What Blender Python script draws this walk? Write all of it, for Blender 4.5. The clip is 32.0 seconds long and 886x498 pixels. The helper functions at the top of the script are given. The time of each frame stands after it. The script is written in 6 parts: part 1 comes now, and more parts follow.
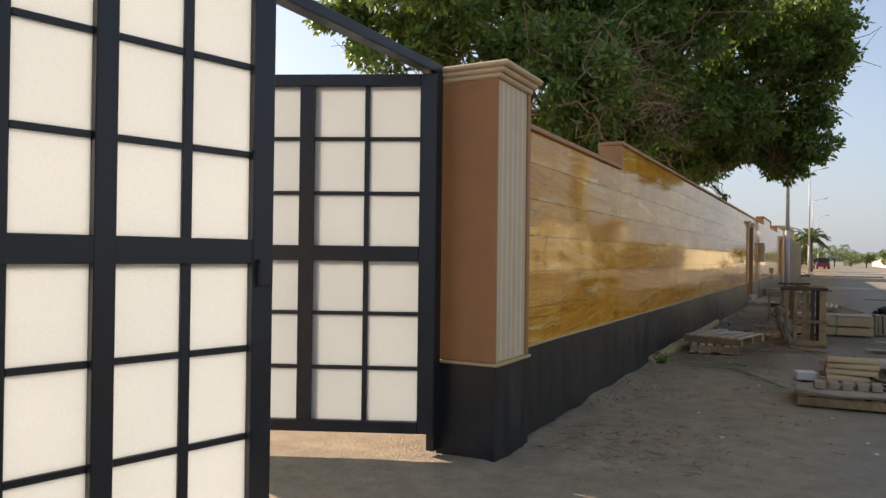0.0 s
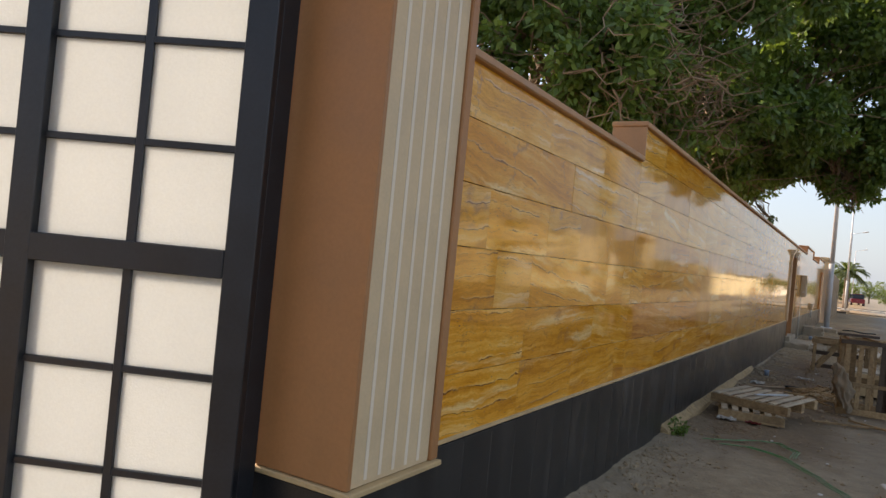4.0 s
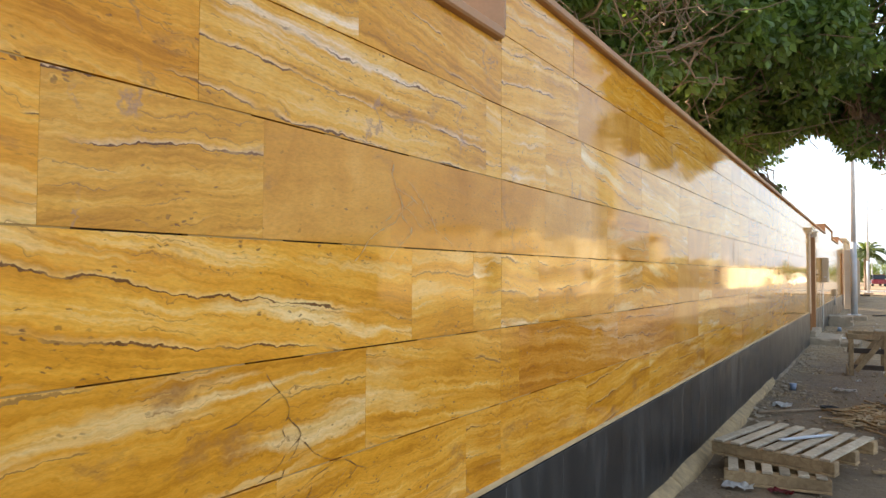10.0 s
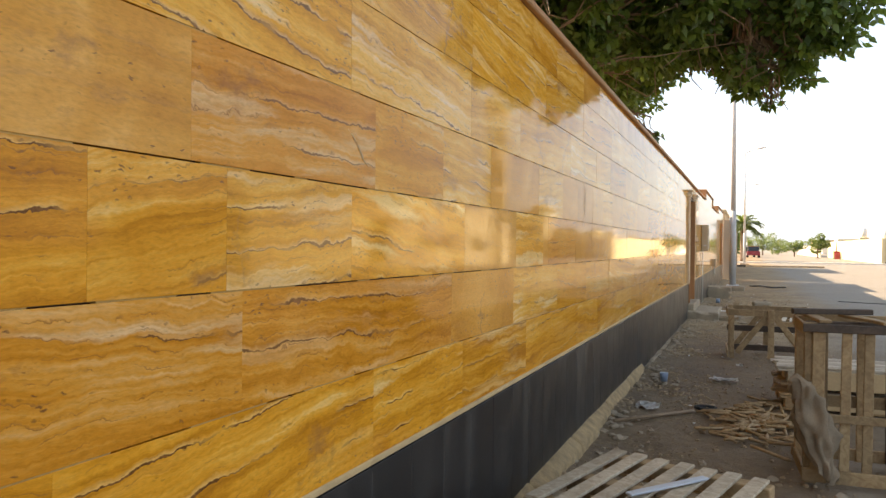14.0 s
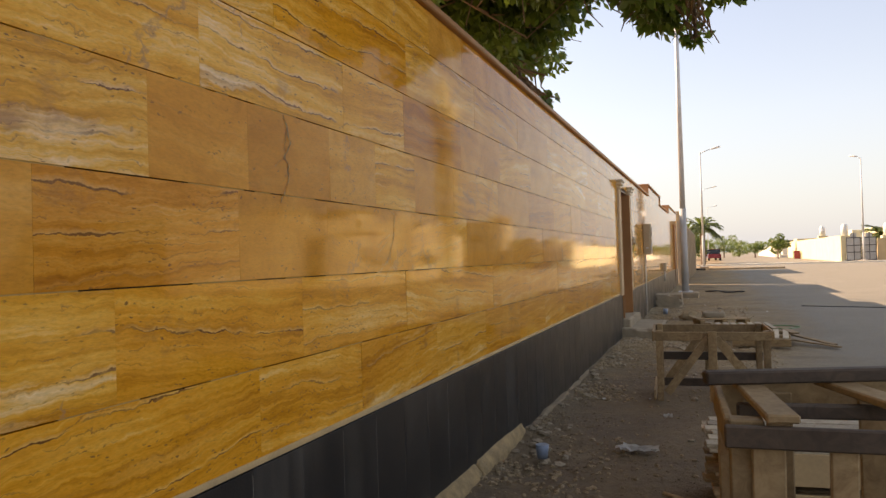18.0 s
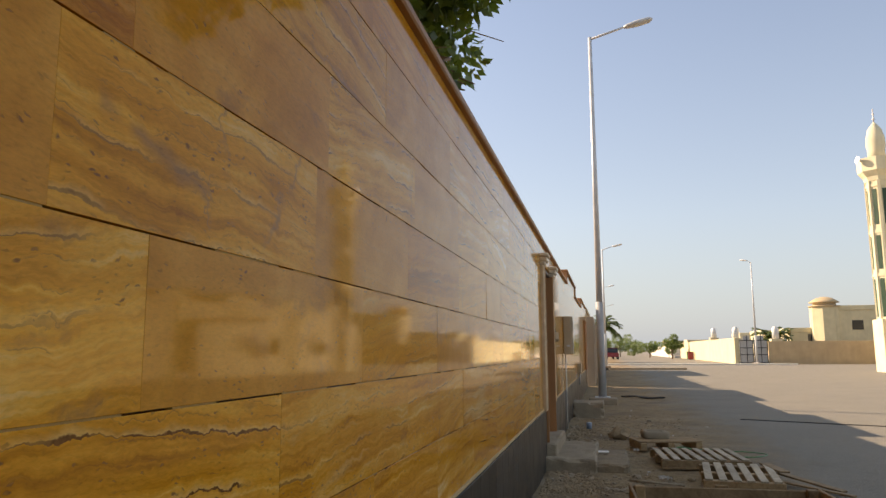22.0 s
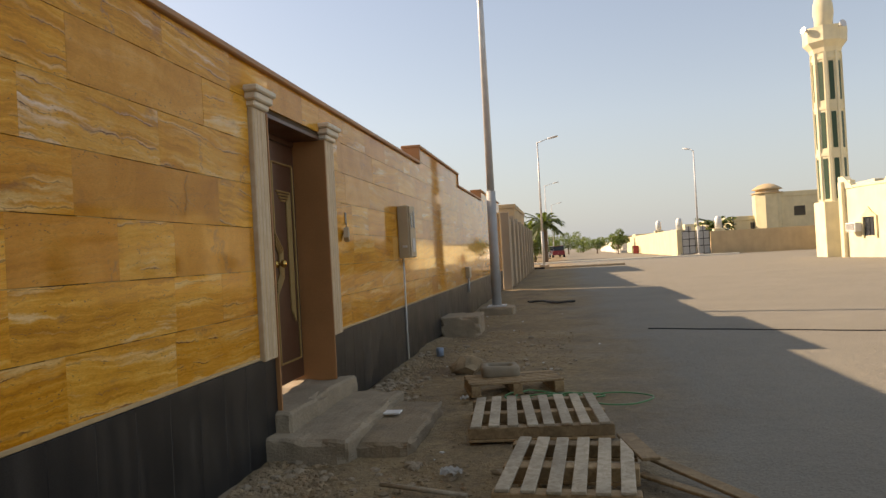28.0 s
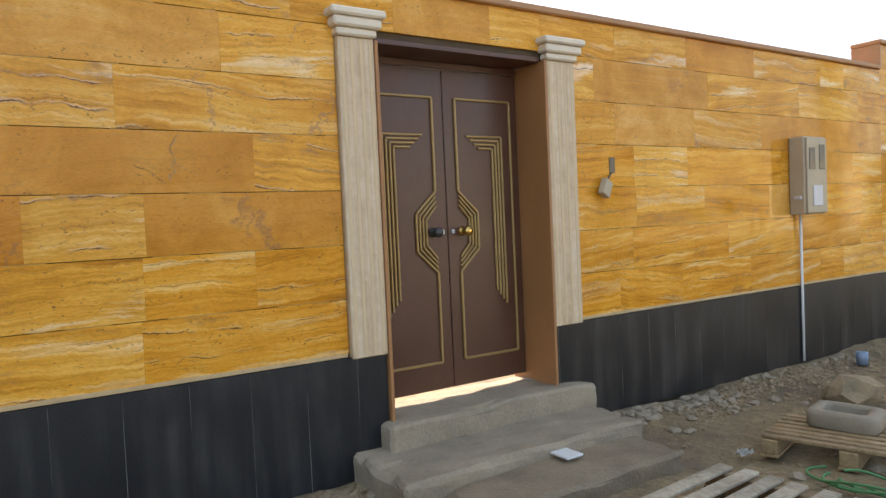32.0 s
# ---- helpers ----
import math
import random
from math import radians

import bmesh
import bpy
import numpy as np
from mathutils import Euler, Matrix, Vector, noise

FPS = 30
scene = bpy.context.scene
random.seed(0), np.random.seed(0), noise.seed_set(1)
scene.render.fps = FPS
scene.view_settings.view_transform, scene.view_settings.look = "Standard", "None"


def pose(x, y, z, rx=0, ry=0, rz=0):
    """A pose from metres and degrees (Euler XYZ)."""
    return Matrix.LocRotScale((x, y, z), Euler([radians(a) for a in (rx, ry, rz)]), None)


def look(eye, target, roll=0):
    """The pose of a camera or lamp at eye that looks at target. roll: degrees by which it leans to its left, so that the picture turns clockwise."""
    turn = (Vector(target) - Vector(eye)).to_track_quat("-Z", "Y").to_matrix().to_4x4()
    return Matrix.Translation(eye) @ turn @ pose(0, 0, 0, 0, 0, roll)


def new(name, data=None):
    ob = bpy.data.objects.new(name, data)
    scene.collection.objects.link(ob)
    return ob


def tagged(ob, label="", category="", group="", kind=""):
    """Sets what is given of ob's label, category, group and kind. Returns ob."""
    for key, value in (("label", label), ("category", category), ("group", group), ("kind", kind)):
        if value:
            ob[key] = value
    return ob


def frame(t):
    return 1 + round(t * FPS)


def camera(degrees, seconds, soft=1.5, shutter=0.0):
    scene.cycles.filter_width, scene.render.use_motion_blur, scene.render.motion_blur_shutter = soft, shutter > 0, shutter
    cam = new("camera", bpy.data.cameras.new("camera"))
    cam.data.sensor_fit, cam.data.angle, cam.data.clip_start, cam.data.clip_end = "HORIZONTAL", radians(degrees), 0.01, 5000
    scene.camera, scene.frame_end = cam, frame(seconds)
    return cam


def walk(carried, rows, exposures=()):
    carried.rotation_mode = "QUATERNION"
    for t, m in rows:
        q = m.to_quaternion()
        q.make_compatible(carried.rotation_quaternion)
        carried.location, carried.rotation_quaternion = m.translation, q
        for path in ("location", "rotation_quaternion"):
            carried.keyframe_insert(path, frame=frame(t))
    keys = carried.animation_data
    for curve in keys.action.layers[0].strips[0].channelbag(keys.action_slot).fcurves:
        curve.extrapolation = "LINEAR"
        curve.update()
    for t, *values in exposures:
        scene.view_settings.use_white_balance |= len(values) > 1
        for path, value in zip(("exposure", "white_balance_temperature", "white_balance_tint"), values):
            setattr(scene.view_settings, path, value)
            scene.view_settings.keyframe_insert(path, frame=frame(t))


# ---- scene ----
cam = camera(64.2, 32.0, soft=1.45)
PATH = [
    (0, (2.142, 0.023, 1.45), (1.187, 1.78, 1.467), 0.7),
    (0.5, (2.117, 0.383, 1.501), (1.176, 2.148, 1.499), 2.0),
    (1, (1.965, 0.67, 1.513), (1.039, 2.443, 1.545), 3.7),
    (1.5, (1.944, 1.026, 1.515), (1.155, 2.864, 1.519), 0.9),
    (2, (1.99, 1.345, 1.526), (1.115, 3.143, 1.513), 3.5),
    (2.5, (1.851, 1.664, 1.541), (1.013, 3.479, 1.499), 4.9),
    (3, (1.783, 1.951, 1.583), (1.046, 3.81, 1.566), 3.1),
    (3.5, (1.749, 2.298, 1.541), (0.82, 4.069, 1.554), 3.9),
    (4, (1.596, 2.585, 1.572), (0.578, 4.307, 1.589), 5.5),
    (4.5, (1.469, 2.861, 1.622), (0.589, 4.656, 1.544), 4.3),
    (6.5, (1.449, 3.964, 1.627), (0.364, 5.643, 1.557), 4.9),
    (7, (1.493, 4.214, 1.591), (0.367, 5.863, 1.464), 5.1),
    (7.5, (1.444, 4.472, 1.569), (0.305, 6.109, 1.413), 3.2),
    (8, (1.353, 4.737, 1.598), (0.258, 6.408, 1.501), 2.6),
    (8.5, (1.396, 5.02, 1.593), (0.284, 6.679, 1.48), 3.9),
    (9, (1.345, 5.28, 1.591), (0.271, 6.961, 1.45), 5.7),
    (9.5, (1.241, 5.508, 1.595), (0.298, 7.269, 1.682), 1.0),
    (10, (1.288, 5.781, 1.54), (0.243, 7.485, 1.609), 0.3),
    (10.5, (1.29, 6.095, 1.563), (0.206, 7.774, 1.494), -0.5),
    (11, (1.238, 6.455, 1.529), (0.406, 8.273, 1.479), 2.8),
    (11.5, (1.253, 6.756, 1.468), (0.426, 8.576, 1.422), -0.4),
    (12, (1.307, 7.09, 1.495), (0.277, 8.802, 1.417), -2.5),
    (12.5, (1.222, 7.437, 1.435), (0.175, 9.14, 1.382), -2.9),
    (13, (1.17, 7.778, 1.501), (0.209, 9.528, 1.615), -0.5),
    (13.5, (1.292, 8.009, 1.437), (0.211, 9.692, 1.459), -1.7),
    (14, (1.153, 8.421, 1.437), (0.356, 10.255, 1.427), 0.5),
    (14.5, (1.165, 8.749, 1.424), (0.475, 10.626, 1.409), -2.1),
    (15, (1.207, 9.127, 1.451), (0.367, 10.942, 1.464), 1.5),
    (15.5, (1.212, 9.55, 1.432), (0.524, 11.427, 1.489), 2.3),
    (17.5, (1.361, 11.111, 1.319), (0.631, 12.973, 1.364), -3.1),
    (18, (1.446, 11.55, 1.369), (0.732, 13.419, 1.4), -1.8),
    (18.5, (1.441, 12.001, 1.386), (0.788, 13.89, 1.462), -2.3),
    (19, (1.459, 12.419, 1.358), (0.555, 14.203, 1.412), -3.9),
    (19.5, (1.364, 12.81, 1.351), (0.294, 14.5, 1.348), -4.8),
    (20, (1.243, 13.211, 1.415), (0.196, 14.914, 1.462), -6.0),
    (20.5, (1.21, 13.543, 1.388), (0.103, 15.2, 1.547), -7.5),
    (21, (1.044, 13.893, 1.4), (0.104, 15.646, 1.606), -3.5),
    (21.5, (0.919, 14.257, 1.383), (0.418, 16.18, 1.604), -2.4),
    (22, (0.754, 14.72, 1.42), (0.314, 16.65, 1.705), -0.3),
    (22.5, (0.624, 15.12, 1.424), (0.515, 17.094, 1.723), 1.6),
    (23, (0.573, 15.518, 1.365), (0.575, 17.507, 1.569), -1.3),
    (23.5, (0.58, 15.905, 1.373), (0.401, 17.88, 1.636), -1.1),
    (24, (0.558, 16.275, 1.413), (0.341, 18.249, 1.647), -0.6),
    (24.5, (0.661, 16.67, 1.378), (0.456, 18.657, 1.472), -2.3),
    (25, (0.746, 17.011, 1.393), (0.37, 18.968, 1.562), 1.1),
    (25.5, (0.743, 17.326, 1.372), (0.468, 19.302, 1.511), -0.6),
    (26, (0.886, 17.786, 1.349), (0.69, 19.775, 1.426), 0.7),
    (26.5, (1.169, 17.926, 1.367), (1.012, 19.918, 1.44), 1.2),
    (27, (1.57, 18.01, 1.376), (1.37, 20.00, 1.425), -0.4),
    (27.5, (1.97, 18.27, 1.370), (1.70, 20.25, 1.40), -1.9),
    (28, (2.09, 18.82, 1.362), (1.76, 20.79, 1.378), -3.2),
    (28.5, (2.074, 19.441, 1.369), (1.685, 21.403, 1.367), -4.0),
    (29, (2.305, 19.783, 1.364), (1.53, 21.622, 1.239), -4.3),
    (29.5, (2.542, 20.047, 1.345), (1.59, 21.803, 1.247), -2.0),
    (30, (2.776, 20.398, 1.34), (1.82, 22.153, 1.249), -0.2),
    (30.5, (3.07, 20.751, 1.406), (1.759, 22.257, 1.292), -2.6),
    (31, (3.305, 21.108, 1.367), (1.888, 22.518, 1.417), -1.9),
    (31.5, (3.494, 21.437, 1.343), (1.893, 22.636, 1.366), -4.2),
    (32, (3.541, 21.724, 1.426), (1.876, 22.829, 1.349), -2.6),
]
walk(cam, [(t, look(eye, target, roll)) for t, eye, target, roll in PATH],
     exposures=[(0, 0.85, 7400, 20), (2, 0.95, 7500, 21), (4.5, 1.27, 7500, 21), (6.5, 2.02, 8000, 20), (9, 2.2, 7250, 18), (12, 2.0, 8000, 19), (13, 2.06, 8000, 19), (14, 1.96, 8200, 20), (18, 1.36, 8900, 25), (19, 1.28, 9100, 25), (20.5, 1.78, 8700, 25), (21.3, 1.38, 8400, 22), (22, 0.95, 8100, 20), (23, 0.52, 7800, 18), (25, 0.78, 7900, 18), (26, 0.8, 8000, 18), (28.5, 0.88, 8600, 20), (30, 1.36, 8000, 20), (31, 1.6, 7600, 20), (32, 1.93, 7300, 17)])

# ---- light: low hazy sun behind the wall, clear dusty sky ----
SUN_DIR = Vector((-0.829, 0.253, 0.50)).normalized()
world = bpy.data.worlds.new("world")
scene.world = world
world.use_nodes = True
wn = world.node_tree
sky = wn.nodes.new("ShaderNodeTexSky")
sky.sky_type, sky.sun_disc = "NISHITA", False
sky.sun_elevation = math.asin(SUN_DIR.z)
sky.sun_rotation = math.atan2(SUN_DIR.x, SUN_DIR.y)
sky.air_density, sky.dust_density, sky.ozone_density = 1.0, 0.7, 1.6
# pale dust haze low over the horizon
geo = wn.nodes.new("ShaderNodeTexCoord")
split = wn.nodes.new("ShaderNodeSeparateXYZ")
wn.links.new(geo.outputs["Generated"], split.inputs[0])
thick = wn.nodes.new("ShaderNodeValToRGB")
wn.links.new(split.outputs[2], thick.inputs[0])
for el, (at, v) in zip([thick.color_ramp.elements[0], thick.color_ramp.elements[1], thick.color_ramp.elements.new(0.18), thick.color_ramp.elements.new(0.45)], ((0.0, 0.90), (1.0, 0.03), (0.18, 0.42), (0.45, 0.15))):
    el.position, el.color = at, (v, v, v, 1)
haze = wn.nodes.new("ShaderNodeMix")
haze.data_type = "RGBA"
haze.inputs[7].default_value = (1.85, 2.45, 3.12, 1)
wn.links.new(thick.outputs[0], haze.inputs[0])
wn.links.new(sky.outputs[0], haze.inputs[6])
wn.links.new(haze.outputs[2], wn.nodes["Background"].inputs[0])
wn.nodes["Background"].inputs[1].default_value = 0.117
sun = new("sun", bpy.data.lights.new("sun", "SUN"))
sun.data.energy, sun.data.angle, sun.data.color = 4.6, radians(0.6), (1.0, 0.90, 0.74)
sun.matrix_world = look(SUN_DIR * 60, (0, 0, 0))


# ---- materials ----
class Mat:
    """A small wrapper that builds one node material."""

    def __init__(self, name, rough=0.6, metal=0.0):
        self.m = bpy.data.materials.new(name)
        self.m.use_nodes = True
        self.t = self.m.node_tree
        self.b = self.t.nodes["Principled BSDF"]
        self.b.inputs["Roughness"].default_value = rough
        self.b.inputs["Metallic"].default_value = metal

    def n(self, kind, **ins):
        node = self.t.nodes.new("ShaderNode" + kind)
        for key, value in ins.items():
            sock = node.inputs[int(key[1:])] if key[0] == "i" and key[1:].isdigit() else node.inputs[key.replace("_", " ")]
            self.put(sock, value)
        return node

    def put(self, sock, value):
        if isinstance(value, bpy.types.NodeSocket):
            self.t.links.new(value, sock)
        elif isinstance(value, bpy.types.Node):
            self.t.links.new(value.outputs[0], sock)
        else:
            sock.default_value = value

    def coords(self, scale=(1, 1, 1), random_shift=False):
        co = self.n("TexCoord").outputs["Object"]
        if random_shift:
            r = self.n("ObjectInfo").outputs["Random"]
            sh = self.math("MULTIPLY", r, 57.0)
            xyz = self.n("CombineXYZ", i0=sh, i1=sh, i2=sh)
            add = self.t.nodes.new("ShaderNodeVectorMath")
            self.put(add.inputs[0], co), self.put(add.inputs[1], xyz)
            co = add.outputs[0]
        mp = self.n("Mapping")
        self.put(mp.inputs[0], co)
        mp.inputs["Scale"].default_value = scale
        return mp.outputs[0]

    def place(self, scale=(1, 1, 1)):
        mp = self.n("Mapping")
        self.put(mp.inputs[0], self.n("NewGeometry").outputs["Position"])
        mp.inputs["Scale"].default_value = scale
        return mp.outputs[0]

    def math(self, op, a, b=0.0):
        node = self.t.nodes.new("ShaderNodeMath")
        node.operation = op
        self.put(node.inputs[0], a), self.put(node.inputs[1], b)
        return node.outputs[0]

    def noise(self, vec, scale, detail=4.0, rough=0.55, warp=0.0):
        return self.n("TexNoise", Vector=vec, Scale=scale, Detail=detail, Roughness=rough, Distortion=warp).outputs["Fac"]

    def ramp(self, fac, *stops):
        node = self.n("ValToRGB", Fac=fac)
        e = node.color_ramp.elements
        while len(e) < len(stops):
            e.new(0.5)
        for el, (p, c) in zip(e, stops):
            el.position, el.color = p, (*c, 1) if len(c) == 3 else c
        return node.outputs["Color"]

    def mix(self, fac, a, b, kind="MIX"):
        node = self.t.nodes.new("ShaderNodeMix")
        node.data_type, node.blend_type = "RGBA", kind
        self.put(node.inputs[0], fac), self.put(node.inputs[6], a), self.put(node.inputs[7], b)
        return node.outputs[2]

    def bump(self, height, strength=0.3, dist=0.01):
        self.put(self.b.inputs["Normal"], self.n("Bump", Strength=strength, Distance=dist, Height=height))

    def done(self, colour=None, rough=None):
        if colour is not None:
            self.put(self.b.inputs["Base Color"], colour)
        if rough is not None:
            self.put(self.b.inputs["Roughness"], rough)
        return self.m


def C(r, g, b):
    return (r, g, b, 1.0)


def grey(v):
    return (v, v, v)


def simple(name, colour, rough=0.6, metal=0.0, spread=0.18, scale=6.0, bump=0.15, dist=0.004):
    """Paint, plastic, stone or metal with cloudy variation at two sizes and a fine bump."""
    m = Mat(name, rough, metal)
    co = m.coords()
    big, fine = m.noise(co, scale, 3), m.noise(co, scale * 14, 3)
    f = m.math("ADD", m.math("MULTIPLY", big, 0.65), m.math("MULTIPLY", fine, 0.35))
    lo, hi = [tuple(max(0, c * k) for c in colour) for k in (1 - spread, 1 + spread)]
    m.bump(fine, bump, dist)
    return m.done(m.ramp(f, (0.3, lo), (0.7, hi)), m.ramp(big, (0.3, grey(max(0.02, rough - 0.08))), (0.7, grey(min(1, rough + 0.08)))))


def travertine():
    """Polished golden travertine: wavy beds, dark stylolite veins with pale rims, pores and brown clouds, each tile its own."""
    m = Mat("golden_travertine", 0.1)
    m.b.inputs["Specular IOR Level"].default_value = 0.14
    info = m.n("ObjectInfo")
    r, tint, rich = info.outputs["Random"], info.outputs["Color"], info.outputs["Alpha"]

    def pick(k):
        return m.math("FRACT", m.math("MULTIPLY", r, k))

    def add(*xs):
        out = xs[0]
        for x in xs[1:]:
            out = m.math("ADD", out, x)
        return out

    def mul(*xs):
        out = xs[0]
        for x in xs[1:]:
            out = m.math("MULTIPLY", out, x)
        return out

    co = m.coords((1, 1, 1), True)
    rot = m.n("VectorRotate")
    rot.rotation_type = "X_AXIS"
    m.put(rot.inputs["Vector"], co), m.put(rot.inputs["Angle"], mul(m.math("SUBTRACT", pick(23.1), 0.5), 0.24))
    sep = m.n("SeparateXYZ", Vector=rot.outputs[0])
    x, y, z = sep.outputs[0], sep.outputs[1], sep.outputs[2]

    def at(fy, fz, src=None):
        return m.n("CombineXYZ", i0=x, i1=mul(y, fy), i2=mul(z if src is None else src, fz)).outputs[0]

    # the beds wander up and down, with sharp small kinks
    swell = m.math("SUBTRACT", m.noise(at(0.9, 1.6), 1.3, 3, 0.5), 0.5)
    kink = m.math("SUBTRACT", m.noise(at(1.0, 1.3), 9.0, 4, 0.62), 0.5)
    jag = m.math("SUBTRACT", m.noise(at(1.0, 0.6), 34.0, 3, 0.6), 0.5)
    w = add(z, mul(swell, 0.13), mul(kink, 0.052), mul(jag, 0.012))
    band = m.noise(at(0.5, 13.0, w), 1.0, 6, 0.66)
    thin = m.noise(at(1.6, 46.0, w), 1.0, 4, 0.7)
    cloud = m.noise(co, 3.2, 5, 0.62, 0.6)
    tone = add(mul(band, 0.50), mul(cloud, 0.18), mul(thin, 0.32))
    base = m.ramp(tone, (0.36, (0.325, 0.118, 0.012)), (0.44, (0.50, 0.205, 0.016)), (0.50, (0.61, 0.272, 0.025)), (0.56, (0.67, 0.338, 0.048)), (0.64, (0.73, 0.46, 0.15)))
    # quiet tiles: an even body with soft clouds only
    calm = m.ramp(add(mul(cloud, 0.75), mul(band, 0.25)), (0.36, (0.47, 0.205, 0.024)), (0.5, (0.57, 0.268, 0.036)), (0.64, (0.65, 0.335, 0.062)))
    base = m.mix(m.ramp(rich, (0.05, grey(0.85)), (0.45, grey(0))), base, calm)
    # pale limy beds on some tiles
    pale = m.ramp(m.noise(at(0.7, 8.0, w), 1.3, 4, 0.6), (0.56, grey(0)), (0.66, grey(1)))
    limy = mul(m.ramp(pick(7.9), (0.2, grey(0.15)), (0.75, grey(0.9))), m.ramp(rich, (0.1, grey(0.1)), (0.6, grey(1))))
    base = m.mix(mul(pale, limy), base, m.ramp(thin, (0.35, (0.64, 0.40, 0.115)), (0.65, (0.76, 0.57, 0.27))))
    # veins: a thin dark line at each bed's foot, a pale rim over it, both coming and going
    step = mul(w, 8.5)
    cell, st = m.math("FLOOR", step), m.math("FRACT", step)
    luck = m.n("TexWhiteNoise")
    luck.noise_dimensions = "2D"
    m.put(luck.inputs["Vector"], m.n("CombineXYZ", i0=cell, i1=mul(r, 91.0)).outputs[0])
    have = m.ramp(luck.outputs["Value"], (0.30, grey(0)), (0.36, grey(1)))
    come = m.ramp(m.noise(at(1.3, 1.3), 2.3, 3, 0.6), (0.44, grey(0)), (0.54, grey(1)))
    wide = m.math("ADD", mul(m.noise(at(1, 1), 6.0, 4, 0.65), 0.26), -0.085)
    line = m.ramp(m.math("DIVIDE", st, m.math("MAXIMUM", wide, 0.012)), (0.75, grey(1)), (1.0, grey(0)))
    rim = m.ramp(m.math("SUBTRACT", st, wide), (0.0, grey(1)), (0.10, grey(0)))
    on = mul(have, come, m.ramp(rich, (0.25, grey(0.12)), (0.8, grey(1))))
    base = m.mix(mul(rim, on, 0.42), base, C(0.74, 0.53, 0.22))
    base = m.mix(mul(line, on, 0.93), base, m.ramp(jag, (0.0, (0.10, 0.036, 0.010)), (0.2, (0.21, 0.085, 0.026))))
    # a second, finer set of broken hair veins
    st2 = m.math("FRACT", mul(add(w, mul(kink, 0.03)), 27.0))
    zone2 = m.ramp(m.noise(at(2.2, 3.5), 2.2, 4, 0.65), (0.50, grey(0)), (0.58, grey(1)))
    base = m.mix(mul(m.ramp(st2, (0.0, grey(1)), (0.12, grey(0))), zone2, m.ramp(rich, (0.1, grey(0.1)), (0.6, grey(0.8)))), base, C(0.26, 0.115, 0.035))
    # brown mineral clouds with torn edges
    brown = m.ramp(m.noise(at(1.5, 3.2, w), 1.7, 6, 0.68), (0.60, grey(0)), (0.70, grey(0.62)))
    base = m.mix(brown, base, C(0.275, 0.130, 0.045))
    # the odd upright crack, healed with pale lime
    crack = m.n("TexVoronoi", Vector=add_vec(m, at(1.1, 0.45), kink), Scale=1.15)
    crack.feature = "DISTANCE_TO_EDGE"
    rare = m.ramp(pick(61.3), (0.60, grey(0)), (0.64, grey(1)))
    gone = m.ramp(m.noise(co, 3.0, 3), (0.47, grey(0)), (0.53, grey(1)))
    base = m.mix(mul(m.ramp(crack.outputs["Distance"], (0.0, grey(1)), (0.012, grey(0))), rare, gone, 0.7), base, C(0.30, 0.16, 0.07))
    grain = m.noise(at(0.5, 1.6), 95.0, 3, 0.7)
    base = m.mix(1.0, base, m.ramp(grain, (0.30, grey(0.86)), (0.5, grey(1.0)), (0.70, grey(1.08))), "MULTIPLY")
    # small open pores, drawn out along the bed
    pv = m.n("TexVoronoi", Vector=at(30, 88, w), Scale=1.0)
    zone = m.ramp(m.noise(at(0.9, 5.0, w), 2.2, 3), (0.46, grey(0)), (0.57, grey(1)))
    keep = m.ramp(m.noise(co, 19.0, 2), (0.47, grey(0)), (0.56, grey(1)))
    pore = mul(m.ramp(pv.outputs["Distance"], (0.17, grey(1)), (0.27, grey(0))), zone, keep)
    base = m.mix(mul(pore, 0.8), base, C(0.13, 0.055, 0.016))
    # a tile's own tone, with sky sheen tinted into upper courses, and a little of its own within that
    base = m.mix(1.0, base, tint, "MULTIPLY")
    base = m.mix(1.0, base, m.ramp(pick(17.3), (0.0, (0.93, 0.91, 0.92)), (0.5, (1.0, 1.0, 1.0)), (1.0, (1.04, 1.06, 1.12))), "MULTIPLY")
    relief = m.math("SUBTRACT", mul(m.noise(co, 2.2, 2), 0.5), mul(pore, 0.35))
    m.bump(relief, 0.08, 0.004)
    rough = add(m.ramp(m.noise(co, 5.0, 4), (0.3, grey(0.03)), (0.7, grey(0.085))), mul(pore, 0.4))
    return m.done(base, rough)


def add_vec(m, vec, height):
    """A place pushed along z by a height."""
    node = m.t.nodes.new("ShaderNodeVectorMath")
    m.put(node.inputs[0], vec), m.put(node.inputs[1], m.n("CombineXYZ", i1=m.math("MULTIPLY", height, 0.35)).outputs[0])
    return node.outputs[0]


